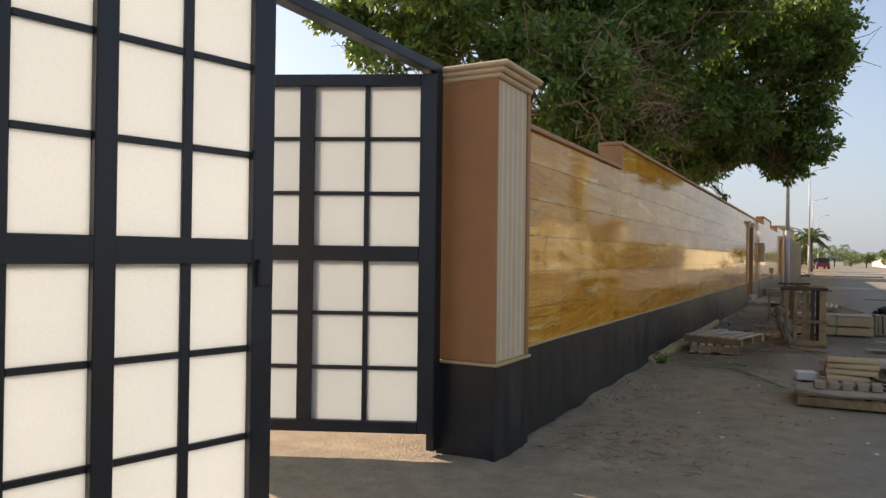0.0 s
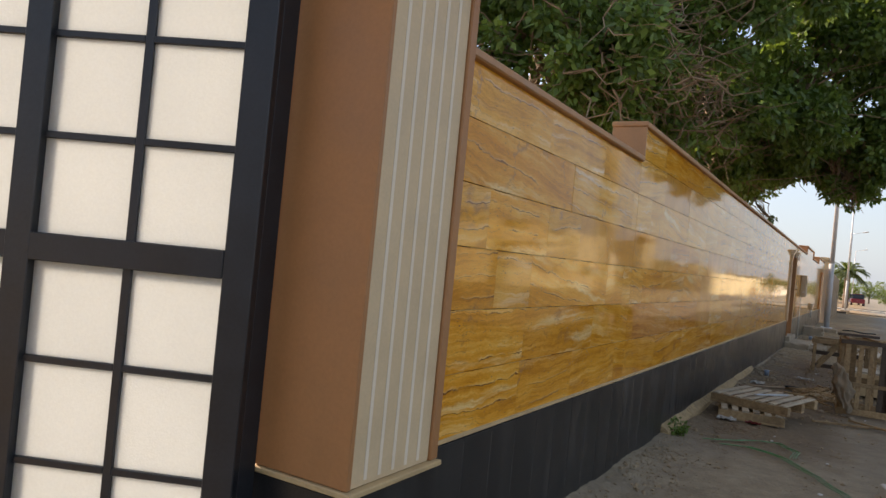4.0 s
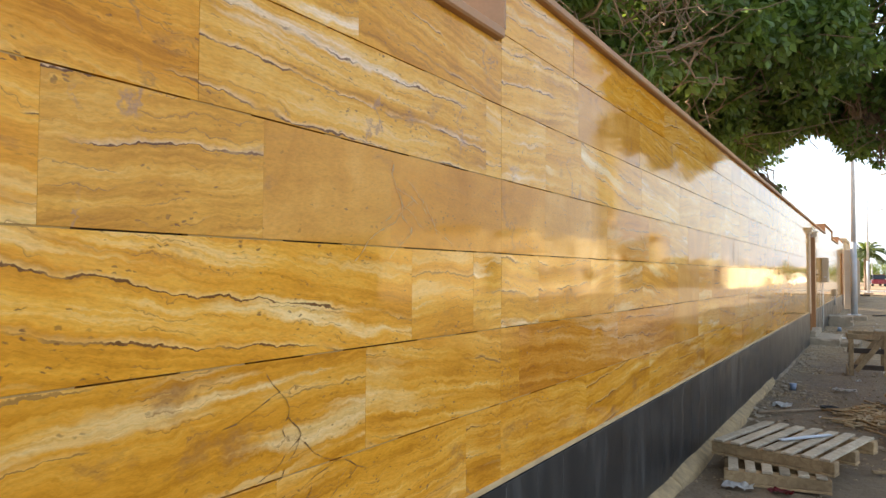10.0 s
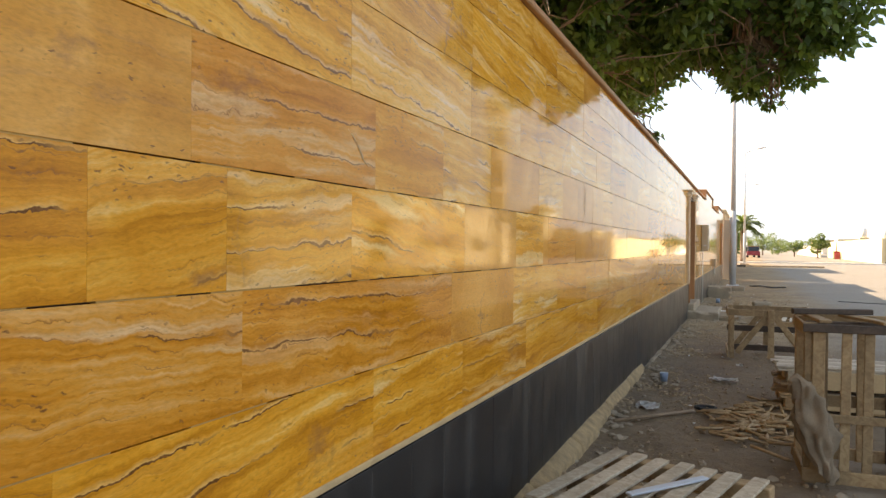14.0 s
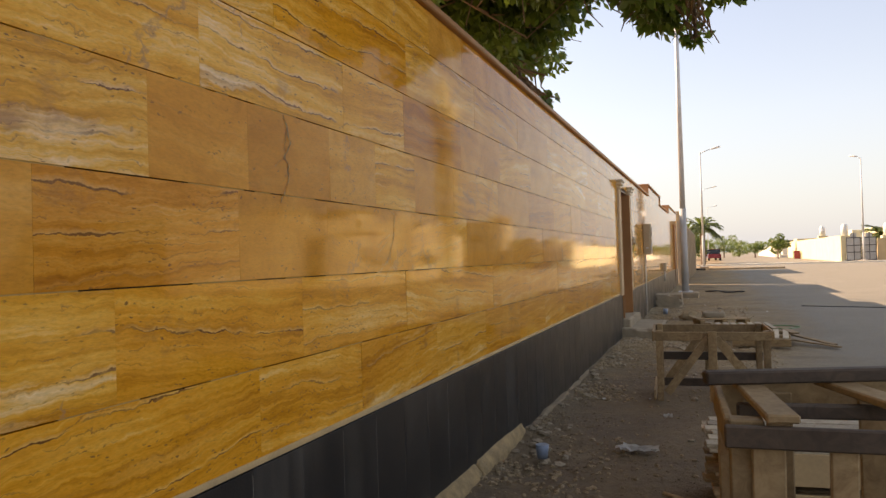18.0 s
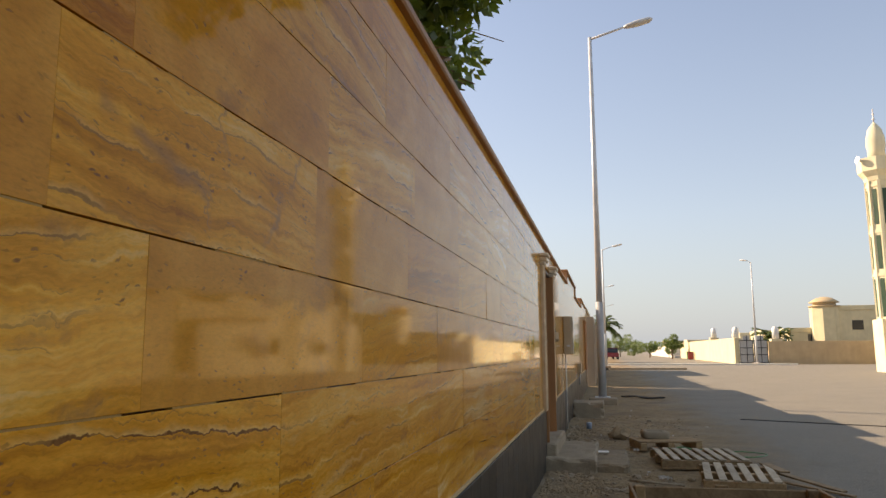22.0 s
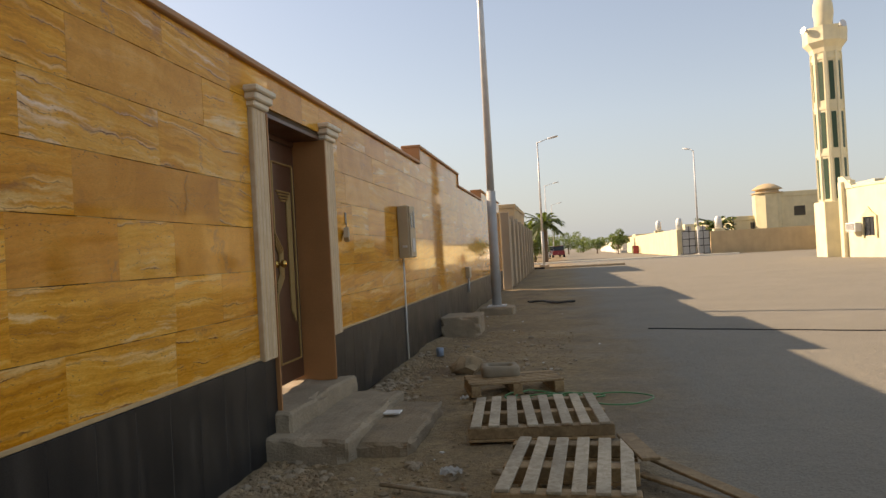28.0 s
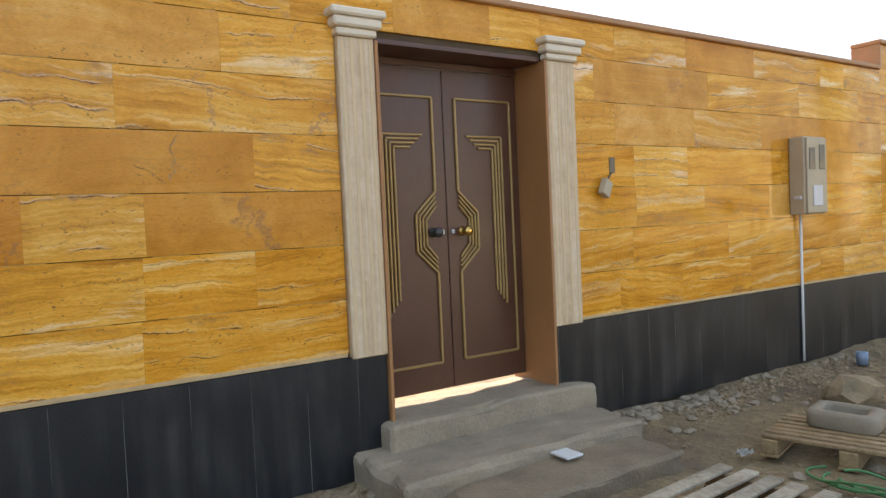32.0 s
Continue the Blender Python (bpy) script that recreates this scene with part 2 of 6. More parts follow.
def ground_mat():
    m = Mat("dirt_and_asphalt", 0.95)
    co = m.place()
    sep = m.n("SeparateXYZ", Vector=co)
    n1, n2, n3 = m.noise(co, 0.55, 5, 0.6), m.noise(co, 4.0, 6, 0.65), m.noise(co, 45.0, 4, 0.6)
    mixn = m.math("ADD", m.math("MULTIPLY", n1, 0.5), m.math("MULTIPLY", n2, 0.5))
    dirt = m.ramp(mixn, (0.33, (0.160, 0.104, 0.048)), (0.5, (0.275, 0.190, 0.095)), (0.68, (0.405, 0.298, 0.165)))
    n4 = m.noise(co, 13.0, 5, 0.7)
    dirt = m.mix(1.0, dirt, m.ramp(n4, (0.32, (0.58, 0.54, 0.50)), (0.5, (0.98, 0.97, 0.94)), (0.68, (1.32, 1.34, 1.30))), "MULTIPLY")
    dirt = m.mix(0.35, dirt, m.ramp(n3, (0.3, (0.075, 0.052, 0.028)), (0.7, (0.37, 0.29, 0.18))))
    asph = m.ramp(mixn, (0.3, (0.170, 0.151, 0.116)), (0.7, (0.25, 0.222, 0.172)))
    asph = m.mix(0.25, asph, m.ramp(n3, (0.35, (0.09, 0.085, 0.08)), (0.65, (0.30, 0.28, 0.25))))
    soil = m.math("MULTIPLY", m.ramp(m.math("ADD", m.math("MULTIPLY", sep.outputs[1], 0.02), m.math("MULTIPLY", n1, 0.1)), (0.22, grey(0)), (0.27, grey(1)), (0.44, grey(1)), (0.49, grey(0))), 0.5)
    dirt = m.mix(soil, dirt, m.mix(0.5, dirt, C(0.07, 0.045, 0.028)))
    dirt = m.mix(soil, dirt, C(0.165, 0.112, 0.070))
    damp = m.ramp(m.noise(co, 0.8, 4, 0.6), (0.50, grey(0)), (0.66, grey(0.65)))
    dirt = m.mix(damp, dirt, C(0.135, 0.094, 0.062))
    # pale trodden dust before the pallets and out towards the road
    wander = m.math("MULTIPLY", m.math("SUBTRACT", m.noise(co, 1.6, 4, 0.6), 0.5), 2.2)
    south = m.math("ADD", m.math("SUBTRACT", 10.6, sep.outputs[1]), wander)
    beside = m.math("MINIMUM", m.math("MULTIPLY", m.math("ADD", m.math("SUBTRACT", sep.outputs[0], 1.40), m.math("MULTIPLY", wander, 0.35)), 3.5), m.math("ADD", m.math("SUBTRACT", 14.3, sep.outputs[1]), wander))
    dust = m.math("MULTIPLY", m.ramp(m.math("MAXIMUM", south, beside), (0.0, grey(0)), (1.0, grey(1))), 0.44)
    dirt = m.mix(dust, dirt, m.ramp(n2, (0.32, (0.30, 0.245, 0.172)), (0.66, (0.46, 0.39, 0.29))))
    cut = m.math("ADD", sep.outputs[0], m.math("MULTIPLY", m.math("SUBTRACT", n1, 0.5), 2.6))
    road = m.ramp(m.math("MULTIPLY", m.math("SUBTRACT", cut, 2.0), 0.8), (0.0, grey(0)), (1.0, grey(1)))
    m.bump(m.math("ADD", m.math("ADD", n2, m.math("MULTIPLY", n3, 0.6)), m.math("MULTIPLY", n4, 0.8)), 0.85, 0.03)
    return m.done(m.mix(road, dirt, asph), m.ramp(n2, (0.3, grey(0.85)), (0.7, grey(1.0))))


def wood(name, light, dark, rough=0.75):
    m = Mat(name, rough)
    r = m.n("ObjectInfo").outputs["Random"]
    co = m.coords((1, 1, 1), True)
    mp = m.n("Mapping")
    m.put(mp.inputs[0], co)
    mp.inputs["Scale"].default_value = (6, 6, 6)
    grain = m.noise(mp.outputs[0], 3.0, 6, 0.65, 1.2)
    dirt = m.noise(co, 3.0, 4)
    col = m.ramp(grain, (0.3, dark), (0.65, light))
    col = m.mix(m.ramp(dirt, (0.45, grey(0)), (0.75, grey(0.6))), col, C(*[c * 0.45 for c in dark]))
    tone = m.ramp(r, (0, grey(0.72)), (1, grey(1.15)))
    m.bump(grain, 0.4, 0.004)
    return m.done(m.mix(1.0, col, tone, "MULTIPLY"))


def stucco(name, colour, scale=1.2, rough=0.9):
    m = Mat(name, rough)
    co = m.place()
    a, b = m.noise(co, scale, 5), m.noise(co, 30, 3)
    streak = m.noise(m.place((2.5, 2.5, 0.25)), 1.2, 4)
    lo, hi = tuple(c * 0.86 for c in colour), tuple(min(1, c * 1.08) for c in colour)
    col = m.mix(0.35, m.ramp(a, (0.35, lo), (0.65, hi)), m.ramp(streak, (0.35, lo), (0.7, hi)))
    m.bump(b, 0.25, 0.008)
    return m.done(col)


def leaf_mat(name, a, b):
    m = Mat(name, 0.42)
    r = m.n("NewGeometry").outputs["Random Per Island"]
    col = m.ramp(r, (0.0, a), (0.6, b), (1.0, tuple(c * 1.5 for c in b)))
    m.put(m.b.inputs["Base Color"], col)
    tr = m.n("BsdfTranslucent", Color=m.mix(0.6, col, C(0.26, 0.36, 0.04)))
    mx = m.n("MixShader", i0=0.36)
    m.put(mx.inputs[1], m.b.outputs[0]), m.put(mx.inputs[2], tr.outputs[0])
    m.put(m.t.nodes["Material Output"].inputs[0], mx.outputs[0])
    return m.m


def frosted():
    m = Mat("frosted_pane", 0.35)
    co = m.coords()
    n = m.noise(co, 130, 2)
    cloud = m.noise(co, 1.5, 3)
    m.bump(n, 1.0, 0.006)
    col = m.ramp(m.math("ADD", m.math("MULTIPLY", cloud, 0.5), m.math("MULTIPLY", m.noise(co, 95, 3), 0.5)), (0.3, (0.64, 0.67, 0.675)), (0.7, (0.71, 0.74, 0.74)))
    m.put(m.b.inputs["Base Color"], col)
    tr = m.n("BsdfTranslucent", Color=col)
    mx = m.n("MixShader", i0=0.72)
    m.put(mx.inputs[1], m.b.outputs[0]), m.put(mx.inputs[2], tr.outputs[0])
    m.put(m.t.nodes["Material Output"].inputs[0], mx.outputs[0])
    return m.m


def granite():
    """Polished black granite with upright streaks of dried dust."""
    m = Mat("black_granite_tile", 0.34)
    m.b.inputs["Specular IOR Level"].default_value = 0.38
    co = m.place()
    fleck = m.noise(co, 160, 2)
    streak = m.noise(m.place((1, 5, 0.6)), 1.6, 5, 0.6)
    low = m.noise(co, 2.3, 4)
    col = m.ramp(fleck, (0.35, (0.010, 0.0105, 0.0115)), (0.7, (0.022, 0.023, 0.025)))
    dust = m.math("MULTIPLY", m.ramp(streak, (0.44, grey(0)), (0.72, grey(0.55))), m.ramp(low, (0.4, grey(0.15)), (0.65, grey(0.8))))
    col = m.mix(dust, col, C(0.105, 0.096, 0.083))
    m.bump(m.noise(co, 9, 2), 0.05, 0.003)
    return m.done(col, m.math("ADD", m.math("MULTIPLY", dust, 0.5), m.ramp(low, (0.3, grey(0.28)), (0.7, grey(0.42)))))


def dusty_joint():
    """Dark joints, with dried lime in some stretches."""
    m = Mat("tile_joint", 0.9)
    f = m.noise(m.place((1, 2.2, 0.9)), 1.3, 3, 0.6)
    m.bump(m.noise(m.place(), 40, 2), 0.4, 0.003)
    return m.done(m.ramp(f, (0.42, (0.022, 0.021, 0.020)), (0.60, (0.20, 0.185, 0.16))))


def marble():
    """Pinkish cream stone with soft upright clouding."""
    m = Mat("pilaster_stone", 0.5)
    f = m.math("ADD", m.math("MULTIPLY", m.noise(m.place((1, 26, 0.7)), 1.0, 4, 0.6), 0.6), m.math("MULTIPLY", m.noise(m.place(), 14, 4), 0.4))
    m.bump(m.noise(m.place(), 60, 2), 0.1, 0.002)
    return m.done(m.ramp(f, (0.36, (0.50, 0.345, 0.20)), (0.5, (0.60, 0.445, 0.28)), (0.64, (0.70, 0.56, 0.40))))


M = dict(
    pilaster=marble(),
    stone=travertine(),
    black=granite(),
    brown_paint=simple("brown_stone_paint", (0.385, 0.170, 0.060), 0.55, spread=0.12, scale=4),
    coping=simple("coping_paint", (0.42, 0.205, 0.085), 0.5, spread=0.14, scale=5),
    cream_stone=simple("fluted_cream_stone", (0.63, 0.465, 0.275), 0.55, spread=0.10, scale=5),
    cream_light=simple("pale_flute_stone", (0.74, 0.63, 0.48), 0.55, spread=0.08, scale=5),
    mortar=simple("mortar", (0.10, 0.065, 0.035), 0.95, spread=0.3, scale=12, bump=0.6),
    lime_crack=simple("lime_crack", (0.78, 0.60, 0.36), 0.6, spread=0.35, scale=40),
    brown_crack=simple("brown_crack", (0.27, 0.130, 0.045), 0.5, spread=0.3, scale=40),
    footing=simple("crumbling_mortar", (0.43, 0.295, 0.15), 0.95, spread=0.4, scale=14, bump=0.9, dist=0.012),
    grout=simple("golden_grout", (0.44, 0.25, 0.07), 0.8, spread=0.25, scale=9, bump=0.4),
    tile_joint=dusty_joint(),
    trim=simple("ledge_mortar", (0.52, 0.36, 0.18), 0.8, spread=0.2, scale=9, bump=0.4),
    gate_steel=simple("dark_painted_steel", (0.018, 0.020, 0.024), 0.38, spread=0.3, scale=5),
    pane=frosted(),
    ground=ground_mat(),
    concrete=simple("concrete", (0.32, 0.252, 0.172), 0.95, spread=0.28, scale=3.5, bump=0.8, dist=0.012),
    concrete_slab=simple("dusty_pale_slab", (0.33, 0.265, 0.195), 0.9, spread=0.2, scale=6, bump=0.5),
    concrete_pale=simple("pale_cast_block", (0.29, 0.235, 0.165), 0.9, spread=0.2, scale=6, bump=0.6),
    concrete_dark=simple("dusty_concrete", (0.255, 0.19, 0.12), 0.95, spread=0.3, scale=4, bump=0.8, dist=0.012),
    door=simple("brown_door_paint", (0.098, 0.040, 0.021), 0.36, spread=0.2, scale=4),
    gold=simple("gold_moulding", (0.36, 0.23, 0.085), 0.42, 0.35, spread=0.18, scale=8),
    brass=simple("brass_knob", (0.62, 0.40, 0.12), 0.25, 1.0, spread=0.1),
    meter=simple("beige_meter_box", (0.44, 0.35, 0.23), 0.5, spread=0.12, scale=5),
    meter_glass=simple("dark_meter_window", (0.05, 0.045, 0.04), 0.2, spread=0.2),
    galv=simple("galvanised_steel", (0.56, 0.56, 0.56), 0.45, 0.15, spread=0.15, scale=6),
    grey_paint=simple("grey_pole_paint", (0.40, 0.40, 0.39), 0.55, spread=0.15, scale=6),
    lampglass=simple("lamp_lens", (0.55, 0.55, 0.52), 0.25, spread=0.08),
    pine=wood("weathered_pine", (0.44, 0.295, 0.150), (0.25, 0.150, 0.066)),
    pale_pine=wood("pale_pallet_wood", (0.56, 0.47, 0.34), (0.34, 0.26, 0.17)),
    darkwood=wood("dark_timber", (0.105, 0.070, 0.046), (0.052, 0.034, 0.023)),
    box_tan=simple("tan_cardboard", (0.46, 0.32, 0.17), 0.85, spread=0.15, scale=4),
    cream_wall=stucco("cream_render", (0.72, 0.645, 0.45)),
    cream_wall2=stucco("pale_yellow_render", (0.66, 0.57, 0.365)),
    tan_wall=stucco("tan_render", (0.50, 0.37, 0.22)),
    fence=stucco("grey_tan_concrete_fence", (0.40, 0.32, 0.23)),
    white_wall=stucco("white_render", (0.76, 0.70, 0.60)),
    glass=simple("dark_window_glass", (0.025, 0.028, 0.032), 0.12, spread=0.3),
    green_glass=simple("green_louvre", (0.020, 0.055, 0.026), 0.45, spread=0.25),
    roof_tile=simple("brown_roof_tile", (0.32, 0.17, 0.09), 0.8, spread=0.2),
    white=simple("white_plastic", (0.72, 0.71, 0.68), 0.5, spread=0.08),
    bark=simple("bark", (0.16, 0.11, 0.075), 0.95, spread=0.4, scale=8, bump=1.0, dist=0.02),
    twig=simple("dry_twig", (0.27, 0.185, 0.115), 0.95, spread=0.3, scale=8, bump=0.4),
    leaf=leaf_mat("ficus_leaf", (0.044, 0.090, 0.021), (0.120, 0.200, 0.046)),
    palm=leaf_mat("palm_leaf", (0.030, 0.048, 0.016), (0.070, 0.092, 0.032)),
    farleaf=leaf_mat("far_tree_leaf", (0.05, 0.085, 0.03), (0.11, 0.15, 0.05)),
    red=simple("red_car_paint", (0.22, 0.016, 0.02), 0.25, spread=0.1),
    darkcar=simple("dark_car_paint", (0.03, 0.035, 0.05), 0.22, spread=0.1),
    silver=simple("silver_car_paint", (0.42, 0.43, 0.44), 0.3, 0.4, spread=0.1),
    rubber=simple("black_rubber", (0.018, 0.018, 0.018), 0.8, spread=0.2),
    green_hose=simple("green_plastic", (0.07, 0.24, 0.085), 0.4, spread=0.15),
    blue=simple("blue_plastic", (0.20, 0.26, 0.34), 0.4, spread=0.15),
    strip=simple("pale_blue_strip", (0.42, 0.46, 0.50), 0.45, spread=0.1),
    paper=simple("dirty_white_paper", (0.62, 0.60, 0.56), 0.9, spread=0.15),
    cloth=simple("dusty_sackcloth", (0.23, 0.17, 0.11), 0.95, spread=0.3, scale=10, bump=0.8),
    rock=simple("rubble", (0.32, 0.232, 0.138), 0.95, spread=0.45, scale=9, bump=0.8, dist=0.01),
    clod=simple("dark_clod", (0.165, 0.110, 0.062), 0.95, spread=0.45, scale=14, bump=0.9, dist=0.01),
    cable=simple("black_cable", (0.02, 0.02, 0.02), 0.5, spread=0.2),
)


# ---- mesh helpers ----
def box(bm, x0, y0, z0, x1, y1, z1, bev=0.0):
    """A box between two corners, its edges bevelled."""
    made = bmesh.ops.create_cube(bm, size=1)["verts"]
    for v in made:
        v.co = Vector((x0 + (v.co.x + 0.5) * (x1 - x0), y0 + (v.co.y + 0.5) * (y1 - y0), z0 + (v.co.z + 0.5) * (z1 - z0)))
    if bev:
        edges = {e for v in made for e in v.link_edges}
        bmesh.ops.bevel(bm, geom=list(edges), offset=bev, segments=1, affect="EDGES")
    return bm


def bbox(x0, y0, z0, x1, y1, z1, bev=0.0):
    return box(bmesh.new(), x0, y0, z0, x1, y1, z1, bev)


def tube(bm, a, b, r0, r1=None, sides=10, caps=True):
    """A round bar from a to b, tapering from r0 to r1."""
    a, b = Vector(a), Vector(b)
    r1 = r0 if r1 is None else r1
    turn = (b - a).to_track_quat("Z", "Y").to_matrix()
    rings = [[bm.verts.new(p + turn @ Vector((math.cos(k * math.tau / sides) * r, math.sin(k * math.tau / sides) * r, 0))) for k in range(sides)] for p, r in ((a, r0), (b, r1))]
    for k in range(sides):
        f = bm.faces.new((rings[0][k], rings[0][(k + 1) % sides], rings[1][(k + 1) % sides], rings[1][k]))
        f.smooth = True
    if caps:
        bm.faces.new(rings[0][::-1]), bm.faces.new(rings[1])
    return bm


def tubing(*args, **kw):
    return tube(bmesh.new(), *args, **kw)


def lathe(bm, centre, profile, sides=16, smooth=True):
    """Turns (radius, height) pairs round an upright axis."""
    c = Vector(centre)
    rings = [[bm.verts.new(c + Vector((r * math.cos((k + 0.5) * math.tau / sides), r * math.sin((k + 0.5) * math.tau / sides), z))) for k in range(sides)] for r, z in profile]
    for lo, hi in zip(rings, rings[1:]):
        for k in range(sides):
            f = bm.faces.new((lo[k], lo[(k + 1) % sides], hi[(k + 1) % sides], hi[k]))
            f.smooth = smooth
    bm.faces.new(rings[0][::-1]), bm.faces.new(rings[-1])
    return bm


def prism(bm, outline, x0, x1):
    """An outline in (y, z) carried from x0 to x1."""
    a = [bm.verts.new((x0, y, z)) for y, z in outline]
    b = [bm.verts.new((x1, y, z)) for y, z in outline]
    n = len(outline)
    for k in range(n):
        bm.faces.new((a[k], a[(k + 1) % n], b[(k + 1) % n], b[k]))
    bm.faces.new(a[::-1]), bm.faces.new(b)
    bmesh.ops.recalc_face_normals(bm, faces=bm.faces[:])
    return bm


def lump(bm, centre, size, rnd, flat=0.6, detail=1):
    """A broken stone: a knocked-about icosphere."""
    made = bmesh.ops.create_icosphere(bm, subdivisions=detail, radius=1)["verts"]
    q = Euler((rnd.random() * 6, rnd.random() * 6, rnd.random() * 6)).to_matrix()
    for v in made:
        k = 0.72 + 0.5 * rnd.random()
        p = q @ (v.co * k)
        v.co = Vector(centre) + Vector((p.x * size, p.y * size, p.z * size * flat))
    return bm


def mesh_of(name, bm, material):
    me = bpy.data.meshes.new(name)
    bm.to_mesh(me)
    bm.free()
    me.materials.append(material)
    return me


def part(name, bm, material, parent=None, label="", at=None):
    """One mesh object, under a thing or a part."""
    ob = new(name, mesh_of(name, bm, material))
    if at is not None:
        ob.matrix_basis = at
    ob.parent = parent
    if label:
        tagged(ob, label)
    return ob


def thing(name, label, category, group="", kind="", at=None, bm=None, material=None):
    """A top-level thing: an Empty at its base, or a single mesh."""
    ob = new(name) if bm is None else new(name, mesh_of(name, bm, material))
    if at is not None:
        ob.matrix_basis = at
    return tagged(ob, label, category, group, kind)


def beam(name, a, b, w, h, material, parent, label="", bev=0.004):
    """A plank of width w and thickness h from a to b, its own object with its length along local x."""
    a, b = Vector(a), Vector(b)
    d = b - a
    up = Vector((0, 0, 1)) if abs(d.normalized().z) < 0.95 else Vector((0, 1, 0))
    y = up.cross(d).normalized()
    z = d.normalized().cross(y)
    m = Matrix((d.normalized(), y, z)).transposed().to_4x4()
    m.translation = (a + b) / 2
    L = d.length / 2
    return part(name, bbox(-L, -w / 2, -h / 2, L, w / 2, h / 2, bev), material, parent, label, m)


def rough_slab(x0, y0, z0, x1, y1, z1, seed):
    """A hand-cast concrete block with worn, uneven edges."""
    bm = bbox(x0, y0, z0, x1, y1, z1, 0.02)
    bmesh.ops.subdivide_edges(bm, edges=bm.edges[:], cuts=9, use_grid_fill=True)
    off = Vector((seed * 1.7, seed * 0.9, seed * 2.3))
    mid = Vector(((x0 + x1) / 2, (y0 + y1) / 2, (z0 + z1) / 2))
    for v in bm.verts:
        p = v.co.copy()
        push = noise.noise_vector(p * 3.2 + off) * 0.020 + noise.noise_vector(p * 11 + off) * 0.009
        near = sum((abs(p.x - x0) < 0.03 or abs(p.x - x1) < 0.03, abs(p.y - y0) < 0.03 or abs(p.y - y1) < 0.03, p.z > z1 - 0.03))
        chip = max(0.0, noise.noise(p * 7.5 + off) - 0.05) * 0.11 if near > 1 else 0.0
        v.co = p + push + (mid - p).normalized() * chip
        v.co.z = min(v.co.z, z1 + 0.012)
    return bm


# ---- ground ----
def ground_height(x, y):
    """Trodden dirt beside the wall, level road further out."""
    if not (-0.5 < x < 4 and -4 < y < 70):
        return -0.02
    strip = max(0.0, 1 - abs(x - 0.2) / 2.3)
    n = noise.noise((x * 0.9, y * 0.7, 3.1)) * 0.05 + noise.noise((x * 3.1, y * 2.7, 7.7)) * 0.02 + noise.noise((x * 9, y * 9, 1.7)) * 0.013 + noise.noise((x * 21, y * 21, 4.7)) * 0.008
    heap = 0.055 * max(0.0, 1 - x / 0.42) * (0.5 + 0.6 * noise.noise((0, y * 0.9, 2)))
    return -0.02 + strip * n + (heap if 7 < y < 46 else 0.0)


def axis(*spans):
    out = []
    for a, b, step in spans:
        k = max(1, round((b - a) / step))
        out += [a + (b - a) * i / k for i in range(k)]
    return out + [spans[-1][1]]


gx = axis((-700, -60, 160), (-60, -2, 14.5), (-2, -0.1, 0.3), (-0.1, 2.6, 0.045), (2.6, 4, 0.1), (4, 30, 3), (30, 120, 15), (120, 700, 145))
gy = axis((-300, -20, 70), (-20, 0, 2), (0, 5, 0.1), (5, 32, 0.05), (32, 46, 0.14), (46, 80, 2), (80, 200, 12), (200, 900, 100))
verts = [(x, y, ground_height(x, y)) for y in gy for x in gx]
nx = len(gx)
faces = [(j * nx + i, j * nx + i + 1, (j + 1) * nx + i + 1, (j + 1) * nx + i) for j in range(len(gy) - 1) for i in range(nx - 1)]
gm = bpy.data.meshes.new("ground")
gm.from_pydata(verts, [], faces)
gm.materials.append(M["ground"])
gm.polygons.foreach_set("use_smooth", [True] * len(faces))
tagged(new("ground", gm), "dusty earth strip running into sun-bleached asphalt road", "ground", kind="structure")


# ---- the stone wall ----
P, H = 0.70, 0.30            # top of the black plinth, height of a course
Z0 = 0.72                    # underside of the first course
Y0, Y1 = 5.34, 43.6
DOOR = (23.66, 24.92)        # clear opening
DOOR_TOP = 2.455
LEVELS = [(5.34, 8.33, 6), (8.33, 29.5, 7), (29.5, 33.6, 8), (33.6, 37.9, 7), (37.9, 43.6, 8)]
RAISE = {6: 2.525, 7: 2.815, 8: 3.075}    # top of the coping over that many courses


def courses_at(y):
    return next((n for a, b, n in LEVELS if a <= y < b), 7)


wall = thing("wall_street", "long garden wall clad in polished golden travertine", "wall", kind="structure")
core = bmesh.new()
for a, b, n in LEVELS:
    top = RAISE[n] - 0.05
    for c, d in ((a, min(b, DOOR[0] - 0.02)), (max(a, DOOR[1] + 0.02), b)):
        if d > c:
            box(core, -0.24, c, -0.3, -0.022, d, top)
box(core, -0.24, DOOR[0] - 0.02, DOOR_TOP + 0.03, -0.022, DOOR[1] + 0.02, RAISE[7] - 0.05)
part("core", core, M["mortar"], wall)
for a, b, n in LEVELS:
    top = RAISE[n]
    part("coping", bbox(-0.27, a - (0.03 if n > 6 and a > 8 and n != 7 or a == 8.33 else 0), top - 0.045, 0.035, b + (0.03 if n == 8 and b < 43 else -0.033 if b < 43 else 0), top, 0.008), M["coping"], wall, "brown painted coping")
for y, n in ((8.33, 7), (29.5, 8), (37.9, 8)):
    part("coping_end", bbox(-0.262, y - 0.026, RAISE[n - 1] + 0.002, 0.024, y - 0.004, RAISE[n] - 0.047, 0.004), M["coping"], wall, "brown painted end of the raised wall")
part("coping_end", bbox(-0.262, 33.604, RAISE[7] + 0.002, 0.024, 33.626, RAISE[8] - 0.047, 0.004), M["coping"], wall)
